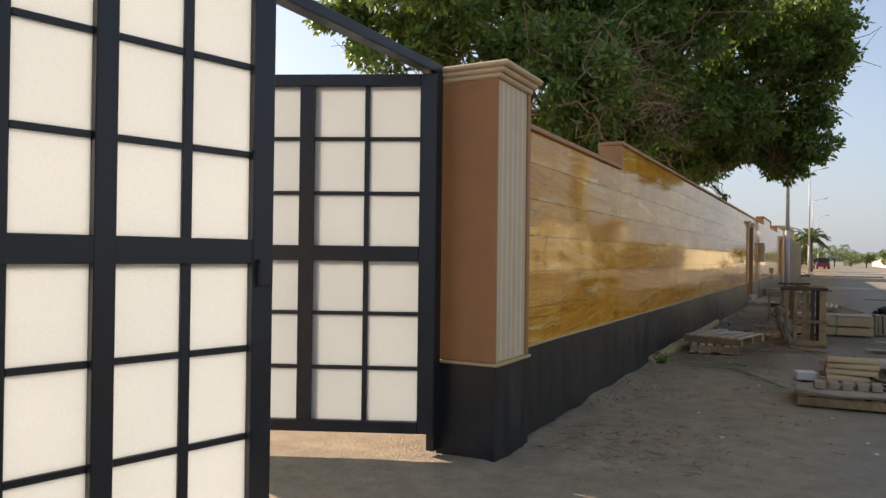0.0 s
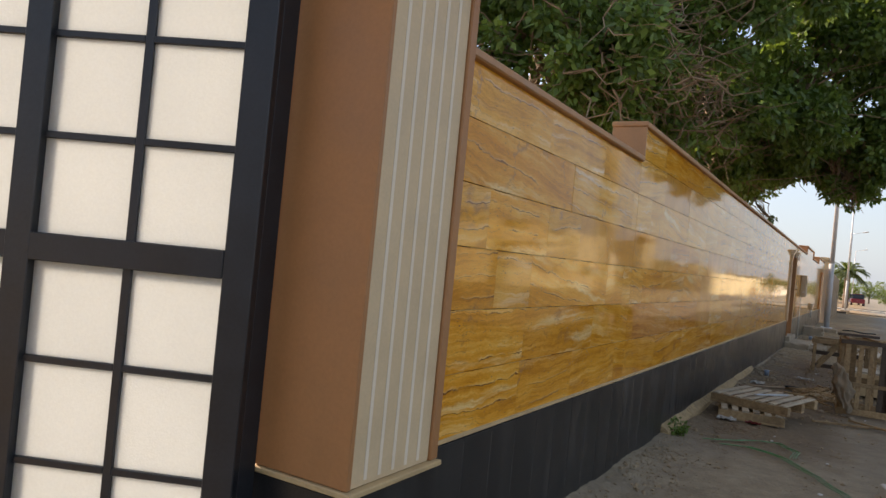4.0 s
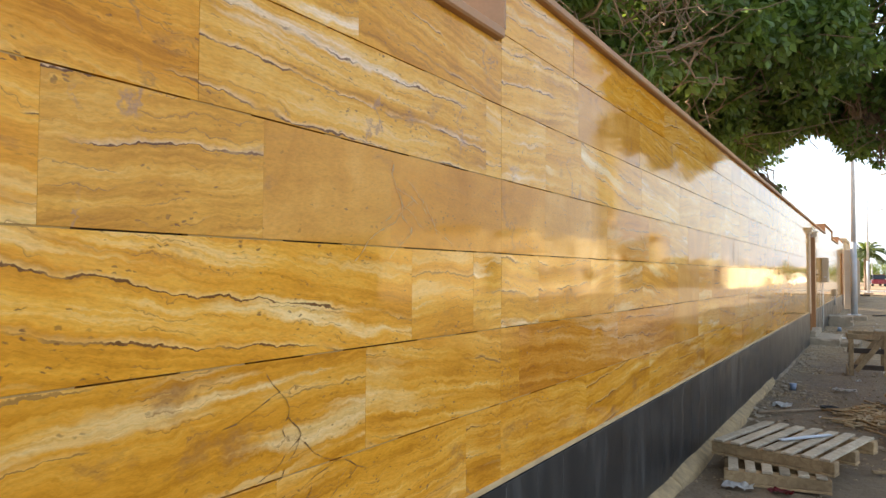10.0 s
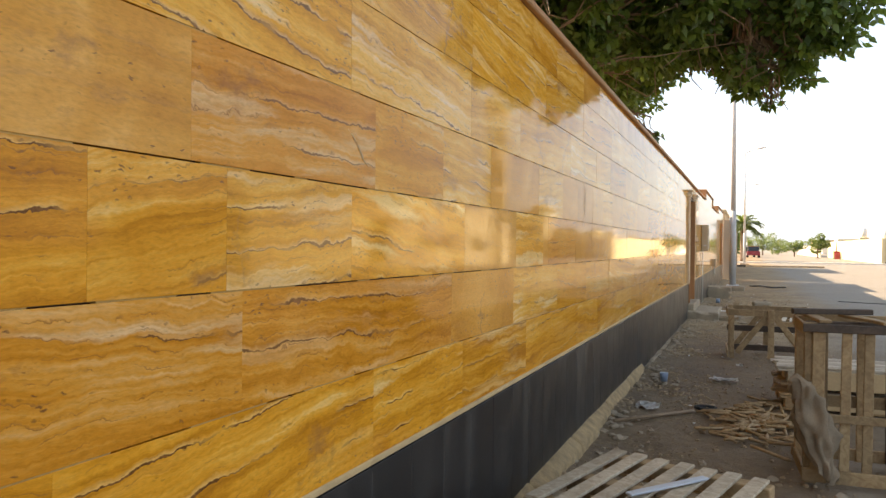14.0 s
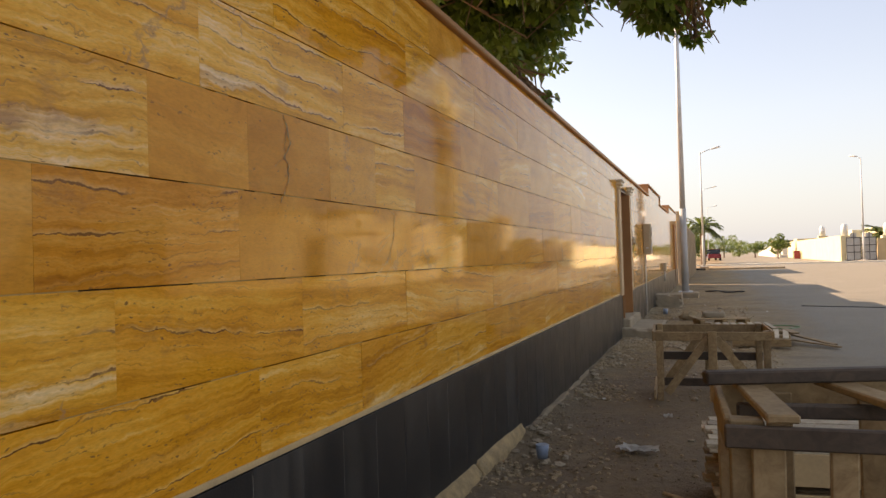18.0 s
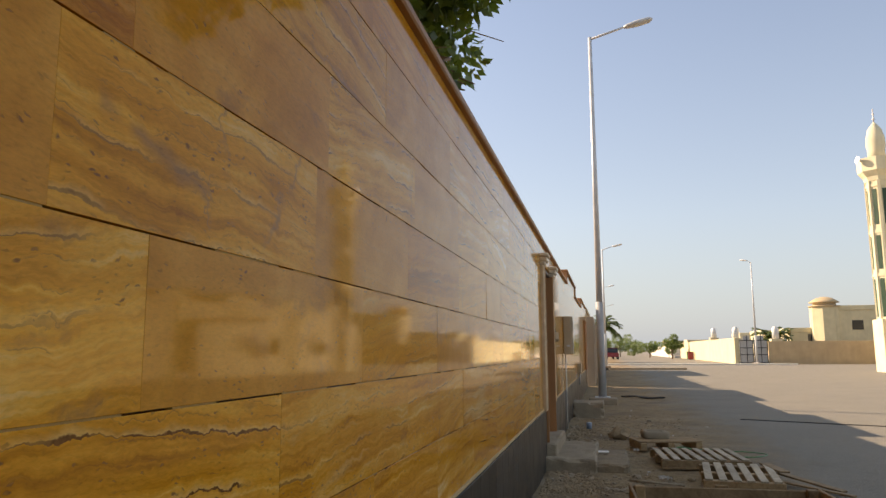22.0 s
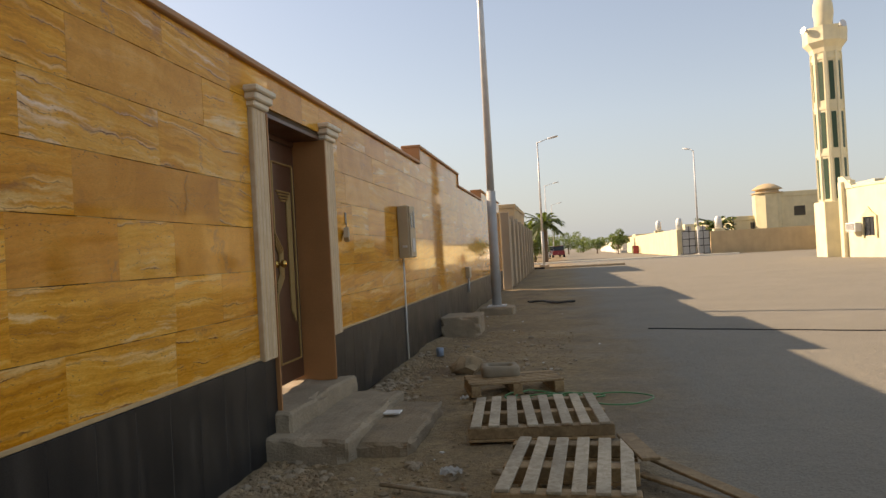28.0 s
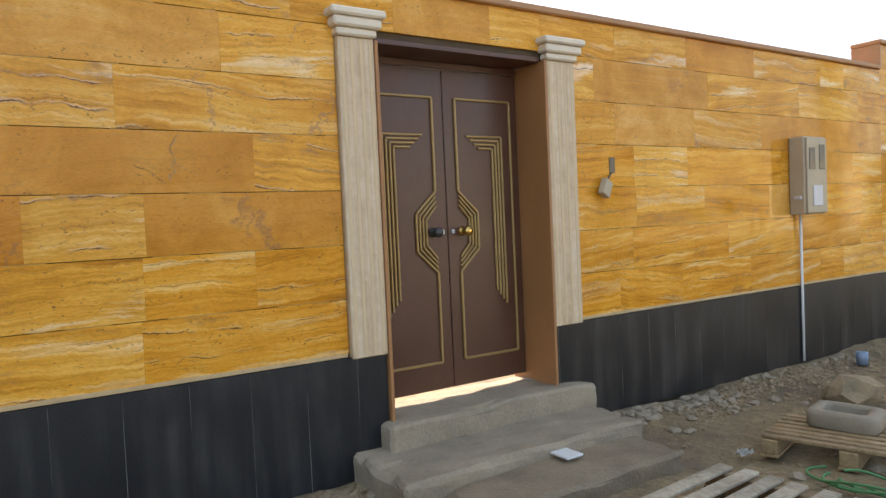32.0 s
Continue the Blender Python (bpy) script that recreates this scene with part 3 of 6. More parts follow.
for a, b in ((Y0, DOOR[0] - 0.25), (DOOR[1] + 0.27, Y1)):
    part("ledge", bbox(-0.02, a, P + 0.002, 0.008, b, Z0 + 0.004, 0.003), M["trim"], wall, "pale mortar ledge under the stone")

rt = random.Random(11)
# where each tile ends, its tone and veining, course by course from the pillar to the door
KINDS = {  # tint and how strongly it is veined
    "h": ((1.17, 1.10, 1.10), 0.55), "v": ((1.18, 1.10, 1.05), 1.00), "p": ((1.24, 1.33, 2.15), 0.85), "l": ((1.22, 1.24, 1.60), 0.75),
    "o": ((1.14, 1.03, 1.05), 0.00), "t": ((1.18, 1.15, 1.50), 0.05), "d": ((1.00, 0.85, 0.92), 0.70), "b": ((0.98, 0.82, 0.82), 0.20),
}
LAID = [
    "6.24v 7.09h 8.05h 9.31v 10.5v 11.3v 12.26h 13.56v 14.3h 15.2h 16.1l 17.0h 17.9v 18.8h 19.7v 20.6h 21.5v 22.36l 23.43v 25.6v 26.3h 27.2v 28.3h",
    "6.26v 7.45h 8.5h 9.83d 11.17d 12.02o 12.95l 13.84v 14.8h 16.3v 17.4h 18.5v 19.5h 20.4v 21.2v 22.38l 22.92h 23.43v 25.75h 26.9v 28.0l",
    "5.84v 6.29p 7.69v 8.1h 8.7l 9.38v 9.77h 10.35l 11.31v 12.06t 12.6h 12.72o 13.47d 14.04o 14.88o 15.77h 16.87o 17.9h 18.8o 19.55h 20.06d 20.59l 21.2h 21.9b 22.4p 23.43o 25.8h 26.6l 27.5h",
    "5.7p 6.48v 7.03p 7.57t 8.22o 8.77o 9.65t 10.5d 11.07h 11.65p 12.5o 13.08p 13.53o 14.07o 14.49t 14.95l 15.54o 16.48h 17.4o 18.4d 19.3h 19.94o 21.05d 21.6h 22.94o 23.43l 25.79h 26.4p 27.69h",
    # upper courses are toned paler: mixed stone plus the sky's sheen put into the tint
    "6.83v 8.2p 8.78p 9.24l 10.34l 11.38p 12.12p 13.3l 14.2p 14.83l 15.7d 16.56o 17.5l 18.4t 19.4l 20.3p 21.3l 22.3p 23.43l 25.6l 26.5t 27.4l",
    "7.4p 8.33l 9.2p 10.3t 11.39p 12.64l 13.7l 14.88v 16.0p 17.1l 18.2t 19.4l 20.5p 21.6l 22.8t 24.19l 25.4p 26.68t 28.0l",
]
for k in range(8):
    y = Y0
    laid = [(float(w[:-1]), w[-1]) for w in (LAID[k].split() if k < len(LAID) else ())]
    while y < Y1 - 0.01:
        step = rt.choice((0.42, 0.55, 0.62, 0.7, 0.8, 0.9, 1.05))
        near = [w for w in laid if w[0] > y + 0.02]
        # higher courses draw mostly pale tones, which also carry the sky sheen
        e, stone = near[0] if near and near[0][0] < y + 2.0 else (y + step, rt.choice("hhvllpto" if k < 3 else "llpptho"))
        nxt = [v for a, b, n in LEVELS for v in (a, b) if y + 0.02 < v < e + 0.12]
        if nxt:
            e = nxt[0]
        a, b = y, min(e, Y1)
        lo, hi = Z0 + k * H, min(Z0 + (k + 1) * H, RAISE[courses_at((a + b) / 2)] - 0.046)
        y = b
        if k >= courses_at((a + b) / 2) or hi - lo < 0.05:
            continue
        spans = [(a, b, lo, hi)]
        d0, d1 = DOOR[0] - 0.24, DOOR[1] + 0.265
        if b > d0 and a < d1 and lo < 2.40:
            spans = [(a, d0, lo, hi)] if a < d0 else []
            if b > d1:
                spans.append((d1, b, lo, hi))
            if hi > DOOR_TOP + 0.07:
                spans.append((max(a, d0), min(b, d1), DOOR_TOP + 0.03, hi))
        for a1, b1, l1, h1 in spans:
            if b1 - a1 < 0.02:
                continue
            proud = rt.uniform(-0.0006, 0.0006)
            hy, hz = (b1 - a1) / 2 - 0.0001, (h1 - l1) / 2
            if b1 < 31.0:
                ob = part("stone_tile", bbox(-0.02, -hy, -hz + 0.0034, 0.0, hy, hz - 0.0006, 0.0006), M["stone"], wall, at=pose(proud, (a1 + b1) / 2, (l1 + h1) / 2, 0, rt.uniform(-0.16, 0.16), rt.uniform(-0.07, 0.07)))
            else:
                ob = part("stone_tile_far", bbox(-0.02, -hy, -hz + 0.0026, 0.0, hy, hz - 0.0004), M["stone"], wall, at=pose(proud, (a1 + b1) / 2, (l1 + h1) / 2))
            ob.color = (*KINDS[stone][0], KINDS[stone][1])
# healed cracks that branch down single tiles
def crack(y, z, length, lean, seed, material, width, lift=0.0):
    rc = random.Random(seed)
    bm = bmesh.new()

    def run(y, z, n, lean, w):
        for _ in range(n):
            y2, z2 = y + lean * 0.02 + rc.gauss(0, 0.011), z - rc.uniform(0.008, 0.024)
            k = w * rc.uniform(0.4, 1.3)
            v = [bm.verts.new(q) for q in ((0.0016 + lift, y - k, z), (0.0016 + lift, y + k, z + rc.uniform(-0.004, 0.004)), (0.0018 + lift, y2 + k, z2), (0.0018 + lift, y2 - k, z2))]
            bm.faces.new(v)
            y, z = y2, z2
            if rc.random() < 0.16 and n > 6:
                run(y, z, rc.randint(3, 7), rc.uniform(-2.2, 2.2), w * 0.7)

    run(y, z, length, lean, width)
    bmesh.ops.solidify(bm, geom=bm.faces[:], thickness=0.003)
    part("healed_crack", bm, M[material], wall, "branching healed crack in the stone")


for args, w in (((13.74, 1.915, 15, -0.12, 1), 0.005), ((22.57, 1.90, 16, 0.0, 12), 0.003)):
    # pale lime seam with a dark core
    crack(*args, "lime_crack", w)
    crack(*args, "brown_crack", w * 0.4, 0.0006)
for args, w in (((14.67, 1.60, 15, -0.1, 2), 0.0032), ((14.62, 1.50, 4, -1.6, 6), 0.003), ((7.58, 1.88, 13, 0.4, 5), 0.0026), ((7.66, 1.84, 10, 0.9, 14), 0.0022), ((7.70, 1.78, 8, -1.2, 16), 0.0022), ((10.32, 1.80, 6, 1.1, 4), 0.0035)):
    crack(*args, "lime_crack", w)
crack(22.36, 1.76, 7, 0.8, 3, "brown_crack", 0.0016)
crack(7.05, 1.29, 12, 0.75, 9, "brown_crack", 0.0014)
# lime grout that still fills the level joints here and there
gb = bmesh.new()
for k in range(8):
    y = Y0 + rt.uniform(0.02, 0.3)
    while y < 34.0:
        length = rt.uniform(0.04, 0.34)
        mid = y + length / 2
        if k < courses_at(mid) and not DOOR[0] - 0.27 < mid < DOOR[1] + 0.3:
            box(gb, -0.018, y, Z0 + k * H - 0.001, -0.0022, y + length, Z0 + k * H + 0.0042)
        y += length + rt.uniform(0.05, 0.5)
tagged(part("joint_grout", gb, M["grout"], wall, "lime grout left in the joints"), kind="stuff")
# black plinth tiles
y = Y0 - 0.0
while y < Y1 - 0.05:
    e = min(y + 0.302, Y1)
    a, b = (y, min(e, DOOR[0] - 0.012)) if y < DOOR[0] - 0.05 else (max(y, DOOR[1] + 0.012), e)
    if b - a > 0.03:
        hy = (b - a) / 2
        part("plinth_tile", bbox(-0.012, -hy + 0.0011, -0.36, 0.012, hy - 0.0011, 0.339, 0.001), M["black"], wall, at=pose(0.0, (a + b) / 2, P - 0.34))
    y = e
for a, b in ((Y0, DOOR[0] - 0.02), (DOOR[1] + 0.02, Y1)):
    part("joint_backing", bbox(-0.018, a, 0.0, 0.0112, b, P - 0.02), M["tile_joint"], wall)
def mortar_fillet(y0, y1, seed):
    """A hand-trowelled slope of mortar between plinth and ground, with a crumbled toe."""
    bm, rows = bmesh.new(), []
    n = max(3, int((y1 - y0) / 0.025))
    for i in range(n + 1):
        y = y0 + (y1 - y0) * i / n
        end = min(1.0, min(i, n - i) / 3 + 0.8)
        toe = (0.088 + 0.012 * noise.noise((y * 2.3, 3, 0)) + 0.009 * noise.noise((y * 19, 3, 5))) * (0.6 + 0.4 * end) * (1 - 0.6 * max(0.0, min(1.0, (y - 13.9) / 3)))
        top = (0.100 + 0.014 * noise.noise((y * 1.7, 3, 9)) + 0.005 * noise.noise((y * 23, 3, 2))) * end
        row = []
        for u, k in ((0.0, 1.0), (0.25, 0.92), (0.5, 0.74), (0.78, 0.58), (0.95, 0.38), (1.0, -0.5)):
            row.append(bm.verts.new((0.008 + toe * u + 0.003 * noise.noise((y * 37, u * 9, seed)), y, top * k + 0.0035 * noise.noise((y * 41, u * 13, seed + 3)))))
        rows.append(row)
    for p, q in zip(rows, rows[1:]):
        for j in range(5):
            bm.faces.new((p[j], p[j + 1], q[j + 1], q[j])).smooth = True
    for row in (rows[0], rows[-1]):
        foot = bm.verts.new((0.008, row[0].co.y, -0.06))
        bm.faces.new([foot] + row)
    bmesh.ops.recalc_face_normals(bm, faces=bm.faces[:])
    return bm


for y, e in ((9.85, 11.02), (11.03, 12.3), (12.31, 13.35), (13.36, 14.6), (14.61, 15.75), (15.77, 16.9)):
    part("footing", mortar_fillet(y, e, int(y * 7)), M["footing"], wall, "rough mortar footing along the base")
y = 17.0
while y < 23.0:
    e = min(y + rt.uniform(0.9, 2.1), 23.2)
    part("footing", rough_slab(-0.1, y, -0.2, 0.06 + rt.uniform(-0.02, 0.02), e - 0.01, 0.02 + rt.uniform(-0.02, 0.015), int(y * 7)), M["concrete_dark"], wall, "rough mortar footing along the base")
    y = e + rt.choice((0.0, 0.0, 0.12))


# ---- gate pillar, beam and leaves ----
def gate_pillar():
    t = thing("gate_pillar", "tall brown gate pillar with fluted cream front and moulded cap", "pillar")
    part("core", bbox(-0.42, 4.712, 0.0, 0.0, 5.327, 2.74), M["mortar"], t)
    part("side", bbox(-0.42, 4.682, 0.67, 0.045, 4.710, 2.74, 0.004), M["brown_paint"], t, "smooth brown painted side")
    part("back_edge", bbox(-0.01, 5.265, 0.67, 0.050, 5.327, 2.74, 0.006), M["brown_paint"], t)
    part("front", bbox(0.002, 4.714, 0.67, 0.038, 5.262, 2.74, 0.003), M["cream_stone"], t, "cream stone front")
    for k in range(5):
        y = 4.79 + k * 0.093
        part("flute", bbox(0.0381, y, 0.69, 0.0400, y + 0.021, 2.735, 0.0006), M["cream_light"], t, "pale inlaid stripe")
    for z0, z1, o in ((2.742, 2.78, 0.02), (2.782, 2.82, 0.05), (2.822, 2.862, 0.085)):
        part("cap", bbox(-0.44, 4.682 - o * 0.3, z0, 0.05 + o, 5.312 + o * 0.8, z1, 0.012), M["cream_stone"], t, "stepped cream cap")
    part("base_ledge", bbox(-0.42, 4.667, 0.645, 0.072, 5.330, 0.668, 0.004), M["trim"], t)
    part("plinth", bbox(-0.43, 4.674, -0.1, 0.05, 5.328, 0.643, 0.003), M["black"], t, "polished black plinth")
    for z in (0.62, 2.3):
        part("hinge", bbox(-0.47, 4.582, z, -0.40, 4.667, z + 0.05, 0.004), M["gate_steel"], t)
    return t


def gate_leaf(label, at, cell, thin, broad, stile):
    """A steel leaf that runs from its hinge along local +x, four columns of frosted panes."""
    t = thing("gate_leaf", label, "gate", "two leaves of the street gate", at=at)
    top, bottom, thick = 2.775, 0.14, 0.045
    width = 2 * stile + 4 * cell + 2 * thin + broad
    part("frame_stile", bbox(0, -thick, bottom, stile, thick, top, 0.004), M["gate_steel"], t)
    part("frame_stile", bbox(width - stile, -thick, bottom, width, thick, top, 0.004), M["gate_steel"], t)
    for z0, z1 in ((bottom, bottom + 0.085), (top - 0.085, top), (1.40, 1.51)):
        part("frame_rail", bbox(stile + 0.001, -thick, z0, width - stile - 0.001, thick, z1, 0.004), M["gate_steel"], t)
    xs, x = [], stile
    for gap in (thin, broad, thin, 0):
        xs.append((x, x + cell))
        x += cell
        if gap:
            d = 0.02 if gap < 0.06 else thick + 0.002
            part("upright_bar", bbox(x, -d, bottom + 0.086, x + gap, d, top - 0.086, 0.003), M["gate_steel"], t)
            x += gap
    zs = []
    for z0, z1 in ((bottom + 0.085, 1.40), (1.51, top - 0.085)):
        h = (z1 - z0 - 0.056) / 3
        zs += [(z0 + k * (h + 0.028), z0 + k * (h + 0.028) + h) for k in range(3)]
    for (a, b) in xs:
        for n, (c, d) in enumerate(zs):
            part("pane", bbox(a - 0.006, -0.004, c - 0.006, b + 0.006, 0.004, d + 0.006), M["pane"], t)
            if n % 3 < 2:
                part("cross_bar", bbox(a, -0.02, d, b, 0.02, d + 0.028, 0.003), M["gate_steel"], t)
    part("latch", bbox(width - 0.09, -0.075, 1.3, width - 0.02, -0.046, 1.42, 0.004), M["gate_steel"], t)
    return t


gate_pillar()
gate_leaf("dark steel gate leaf with frosted panes, standing open", pose(-0.39, 4.565, 0, 0, 0, 205), 0.376, 0.036, 0.105, 0.12)
gate_leaf("dark steel gate leaf with frosted panes, nearly closed", pose(-0.53, 1.06, 0, 0, 0, 76.6), 0.285, 0.045, 0.086, 0.11)
fr = thing("gate_portal", "dark steel post and overhead bar round the street gate", "gate portal")
part("post", bbox(-0.46, 4.575, 0.0, -0.395, 4.665, 2.80, 0.004), M["gate_steel"], fr)
part("top_bar", bbox(-0.50, 0.45, 2.802, -0.40, 4.665, 2.875, 0.004), M["gate_steel"], fr)
np_ = thing("gate_pillar", "brown gate pillar at the near side of the gate", "pillar")
part("shaft", bbox(-0.68, 0.35, 0.0, 0.03, 1.02, 2.79, 0.01), M["brown_paint"], np_)
part("cap", bbox(-0.73, 0.30, 2.792, 0.1, 1.07, 2.9, 0.01), M["cream_stone"], np_)
thing("wall_near", "golden stone wall beyond the gate", "wall", kind="structure", bm=bbox(-0.24, -30, 0, 0.0, 0.345, 2.6), material=M["tan_wall"])


# ---- the door ----
def door():
    y0, y1 = DOOR
    sill = 0.30
    fr = thing("door_surround", "fluted cream pilasters with caps round a deep doorway", "door surround", kind="structure")
    for ya, yb in ((y0 - 0.235, y0 - 0.012), (y1 + 0.012, y1 + 0.262)):
        pl = part("pilaster", bbox(-0.018, ya, P - 0.01, 0.036, yb, 2.46, 0.006), M["pilaster"], fr)
        for f in (0.12, 0.37, 0.63, 0.88):
            y = ya + (yb - ya) * f
            part("flute", bbox(0.0362, y - 0.009, P + 0.01, 0.0382, y + 0.009, 2.455, 0.0006), M["cream_stone"], pl)
        for z0, z1, o in ((2.462, 2.505, 0.012), (2.507, 2.56, 0.035), (2.562, 2.605, 0.055)):
            part("cap", bbox(-0.018, ya - o, z0, 0.05 + o, yb + o, z1, 0.01), M["cream_light"], pl, "stepped pilaster cap")
    for ya, yb in ((y0 - 0.010, y0 + 0.012), (y1 - 0.012, y1 + 0.010)):
        part("jamb_lining", bbox(-0.40, ya, 0.10, 0.042, yb, DOOR_TOP, 0.003), M["brown_paint"], fr, "brown reveal of the doorway")
    part("head_lining", bbox(-0.40, y0 + 0.013, DOOR_TOP - 0.004, -0.002, y1 - 0.013, DOOR_TOP + 0.028, 0.003), M["door"], fr)
    mid, face = (y0 + y1) / 2, -0.26
    ds = thing("door_1", "closed brown double door with stepped gold mouldings", "door", kind="structure")
    part("door_frame", bbox(face - 0.06, y0 + 0.014, 2.405, face + 0.01, y1 - 0.014, DOOR_TOP - 0.006, 0.004), M["door"], ds)
    for side in (-1, 1):
        a, b = (y0 + 0.016, mid - 0.003) if side < 0 else (mid + 0.003, y1 - 0.016)
        bottom = sill + 0.045
        leaf = part("door_leaf", bbox(face - 0.05, a, bottom, face, b, 2.40, 0.004), M["door"], ds)
        Y = lambda u: mid + side * u  # distance from the meeting edge
        f = face + 0.001

        def strip(pts, w=0.016):
            for (ua, za), (ub, zb) in zip(pts, pts[1:]):
                beam("moulding", (f + 0.006, Y(ua), za), (f + 0.006, Y(ub), zb), 0.018, w, M["gold"], leaf)

        w = b - a
        # the outer line with a bay round the handle
        strip([(0.09, 2.22), (0.09, 1.62), (0.24, 1.48), (0.24, 1.24), (0.09, 1.10), (0.09, 0.52), (w - 0.07, 0.52)] if side > 0 else [(0.09, 2.22), (0.09, 1.62), (0.24, 1.48), (0.24, 1.24), (0.09, 1.10), (0.09, 0.52), (w - 0.03, 0.52)])
        strip([(0.09, 2.22), (w - 0.07, 2.22), (w - 0.07, 0.52)])
        for k in range(3):
            o = 0.024 * (k + 1)
            strip([(0.09, 1.62 - o * 1.25), (0.24 - o, 1.48 - o * 0.55), (0.24 - o, 1.24 + o * 0.55), (0.09, 1.10 + o * 1.25)], 0.014)
        for k in range(4):
            o = 0.026 * k
            strip([(0.17 + o * 1.2, 1.98 - o), (w - 0.15 - o, 1.98 - o), (w - 0.15 - o, 0.85 + o * 1.2)], 0.016)
        kn = lathe(bmesh.new(), (0, 0, 0), [(0.032, 0), (0.032, 0.008), (0.014, 0.012), (0.014, 0.04), (0.03, 0.05), (0.034, 0.068), (0.026, 0.084), (0.006, 0.088)], 14)
        part("knob", kn, M["brass" if side > 0 else "meter_glass"], leaf, "brass knob" if side > 0 else "dark knob", pose(f, Y(0.115), 1.36, 0, 90, 0))
        part("keyhole", bbox(f, Y(0.04) - 0.012, 1.345, f + 0.006, Y(0.04) + 0.012, 1.375, 0.003), M["galv"], leaf)
    st = thing("door_steps", "rough concrete steps up to the door", "steps")
    part("step", rough_slab(-0.40, y0 - 0.07, 0.0, 0.14, y1 + 0.27, sill, 3), M["concrete"], st, "upper step")
    part("step", rough_slab(-0.05, y0 - 0.26, -0.1, 0.60, y1 + 0.18, 0.155, 5), M["concrete"], st, "broad lower step, broken at its corner")
    part("step", rough_slab(0.4, y0 - 0.06, -0.1, 0.98, y1 + 0.12, 0.075, 8), M["concrete_dark"], st, "low slab")


door()


# ---- meter box and wall fittings ----
def meter_box():
    t = thing("meter_box", "beige electricity meter box with small windows on the wall", "meter box")
    part("body", bbox(0.002, 27.80, 1.345, 0.15, 28.14, 2.03, 0.012), M["meter"], t)
    part("lid", bbox(0.151, 27.81, 1.355, 0.17, 28.13, 2.02, 0.006), M["meter"], t)
    part("window", bbox(0.171, 27.84, 1.74, 0.176, 27.93, 1.93, 0.002), M["meter_glass"], t)
    part("window", bbox(0.171, 28.00, 1.74, 0.176, 28.09, 1.96, 0.002), M["meter_glass"], t)
    part("plate", bbox(0.171, 27.89, 1.42, 0.178, 28.04, 1.60, 0.002), M["galv"], t)
    part("hinge", bbox(0.06, 27.78, 1.48, 0.12, 27.799, 1.51, 0.002), M["galv"], t)
    part("conduit", tubing((0.028, 27.93, 0.02), (0.028, 27.93, 1.343), 0.012), M["white"], t, "pale conduit down to the ground")


meter_box()
ic = thing("intercom_socket", "open wall socket with its cover hanging loose", "socket")
# thin dark plate on the wall, painted for the shade in the socket hole
part("box", bbox(0.002, 25.525, 1.72, 0.006, 25.58, 1.83, 0.001), M["meter_glass"], ic)
part("cover", bbox(-0.025, -0.045, -0.06, 0.025, 0.045, 0.06, 0.006), M["meter"], ic, "dangling beige cover", pose(0.04, 25.44, 1.61, -28, 0, 12))
part("wire", tubing((0.01, 25.54, 1.72), (0.05, 25.43, 1.65), 0.006), M["cable"], ic)
jb = thing("junction_box", "small grey junction box low on the wall", "junction box")
part("body", bbox(0.002, 34.1, 0.82, 0.09, 34.4, 1.06, 0.006), M["meter"], jb)
part("pipe", tubing((0.04, 34.25, 0.5), (0.04, 34.25, 0.82), 0.02), M["galv"], jb)


# second doorway, far along the wall
d2 = thing("door_2", "closed brown door far along the wall", "door", kind="structure")
part("leaf", bbox(0.002, 41.2, 0.25, 0.03, 42.2, 2.4, 0.006), M["door"], d2)
part("pilaster", bbox(0.002, 41.0, 0.7, 0.05, 41.19, 2.5, 0.006), M["brown_paint"], d2)
part("pilaster", bbox(0.002, 42.21, 0.7, 0.05, 42.4, 2.5, 0.006), M["brown_paint"], d2)


# ---- street lamps ----
def street_lamp(label, x, y, height, arm, turn=0.0, block=True):
    t = thing("street_lamp", label, "street lamp", "street lamps", at=pose(x, y, 0, 0, 0, turn))
    if block:
        part("footing", rough_slab(-0.35, -0.38, -0.1, 0.38, 0.38, 0.16, 2), M["concrete"], t)
    part("lower_pole", tubing((0, 0, 0.0), (0, 0, 2.7), 0.105, 0.10, 14), M["grey_paint"], t)
    part("pole", tubing((0, 0, 2.7), (0, 0, height), 0.085, 0.05, 14), M["galv"], t)
    part("flange", bbox(-0.2, -0.2, 0.155, 0.2, 0.2, 0.185, 0.004), M["galv"], t)
    part("hatch", bbox(0.08, -0.05, 0.6, 0.108, 0.05, 0.95, 0.004), M["grey_paint"], t)
    part("arm", tubing((0, 0, height - 0.06), (arm, 0, height + 0.22), 0.035, 0.03), M["galv"], t)
    head = part("head", lathe(bmesh.new(), (0, 0, 0), [(0.05, 0), (0.11, 0.12), (0.15, 0.4), (0.13, 0.72), (0.04, 0.82)], 12), M["galv"], t, "", pose(arm - 0.05, 0, height + 0.2, 0, 78, 0) @ Matrix.Diagonal((0.55, 1, 1, 1)))
    part("lens", bbox(-0.085, -0.1, 0.2, -0.06, 0.1, 0.68, 0.02), M["lampglass"], head)
    return t


street_lamp("tall grey street lamp on a concrete footing by the wall", 0.62, 34.4, 10.3, 1.0)
street_lamp("tall grey street lamp further along the street", 0.72, 73, 9.5, 0.85)
street_lamp("grey street lamp far along the street", 0.3, 116, 10.0, 1.2)
street_lamp("grey street lamp far along the street", 0.6, 160, 10.0, 1.2)
street_lamp("slim street lamp by the metal gate across the road", 14.5, 86.5, 9.6, 0.35, 140)
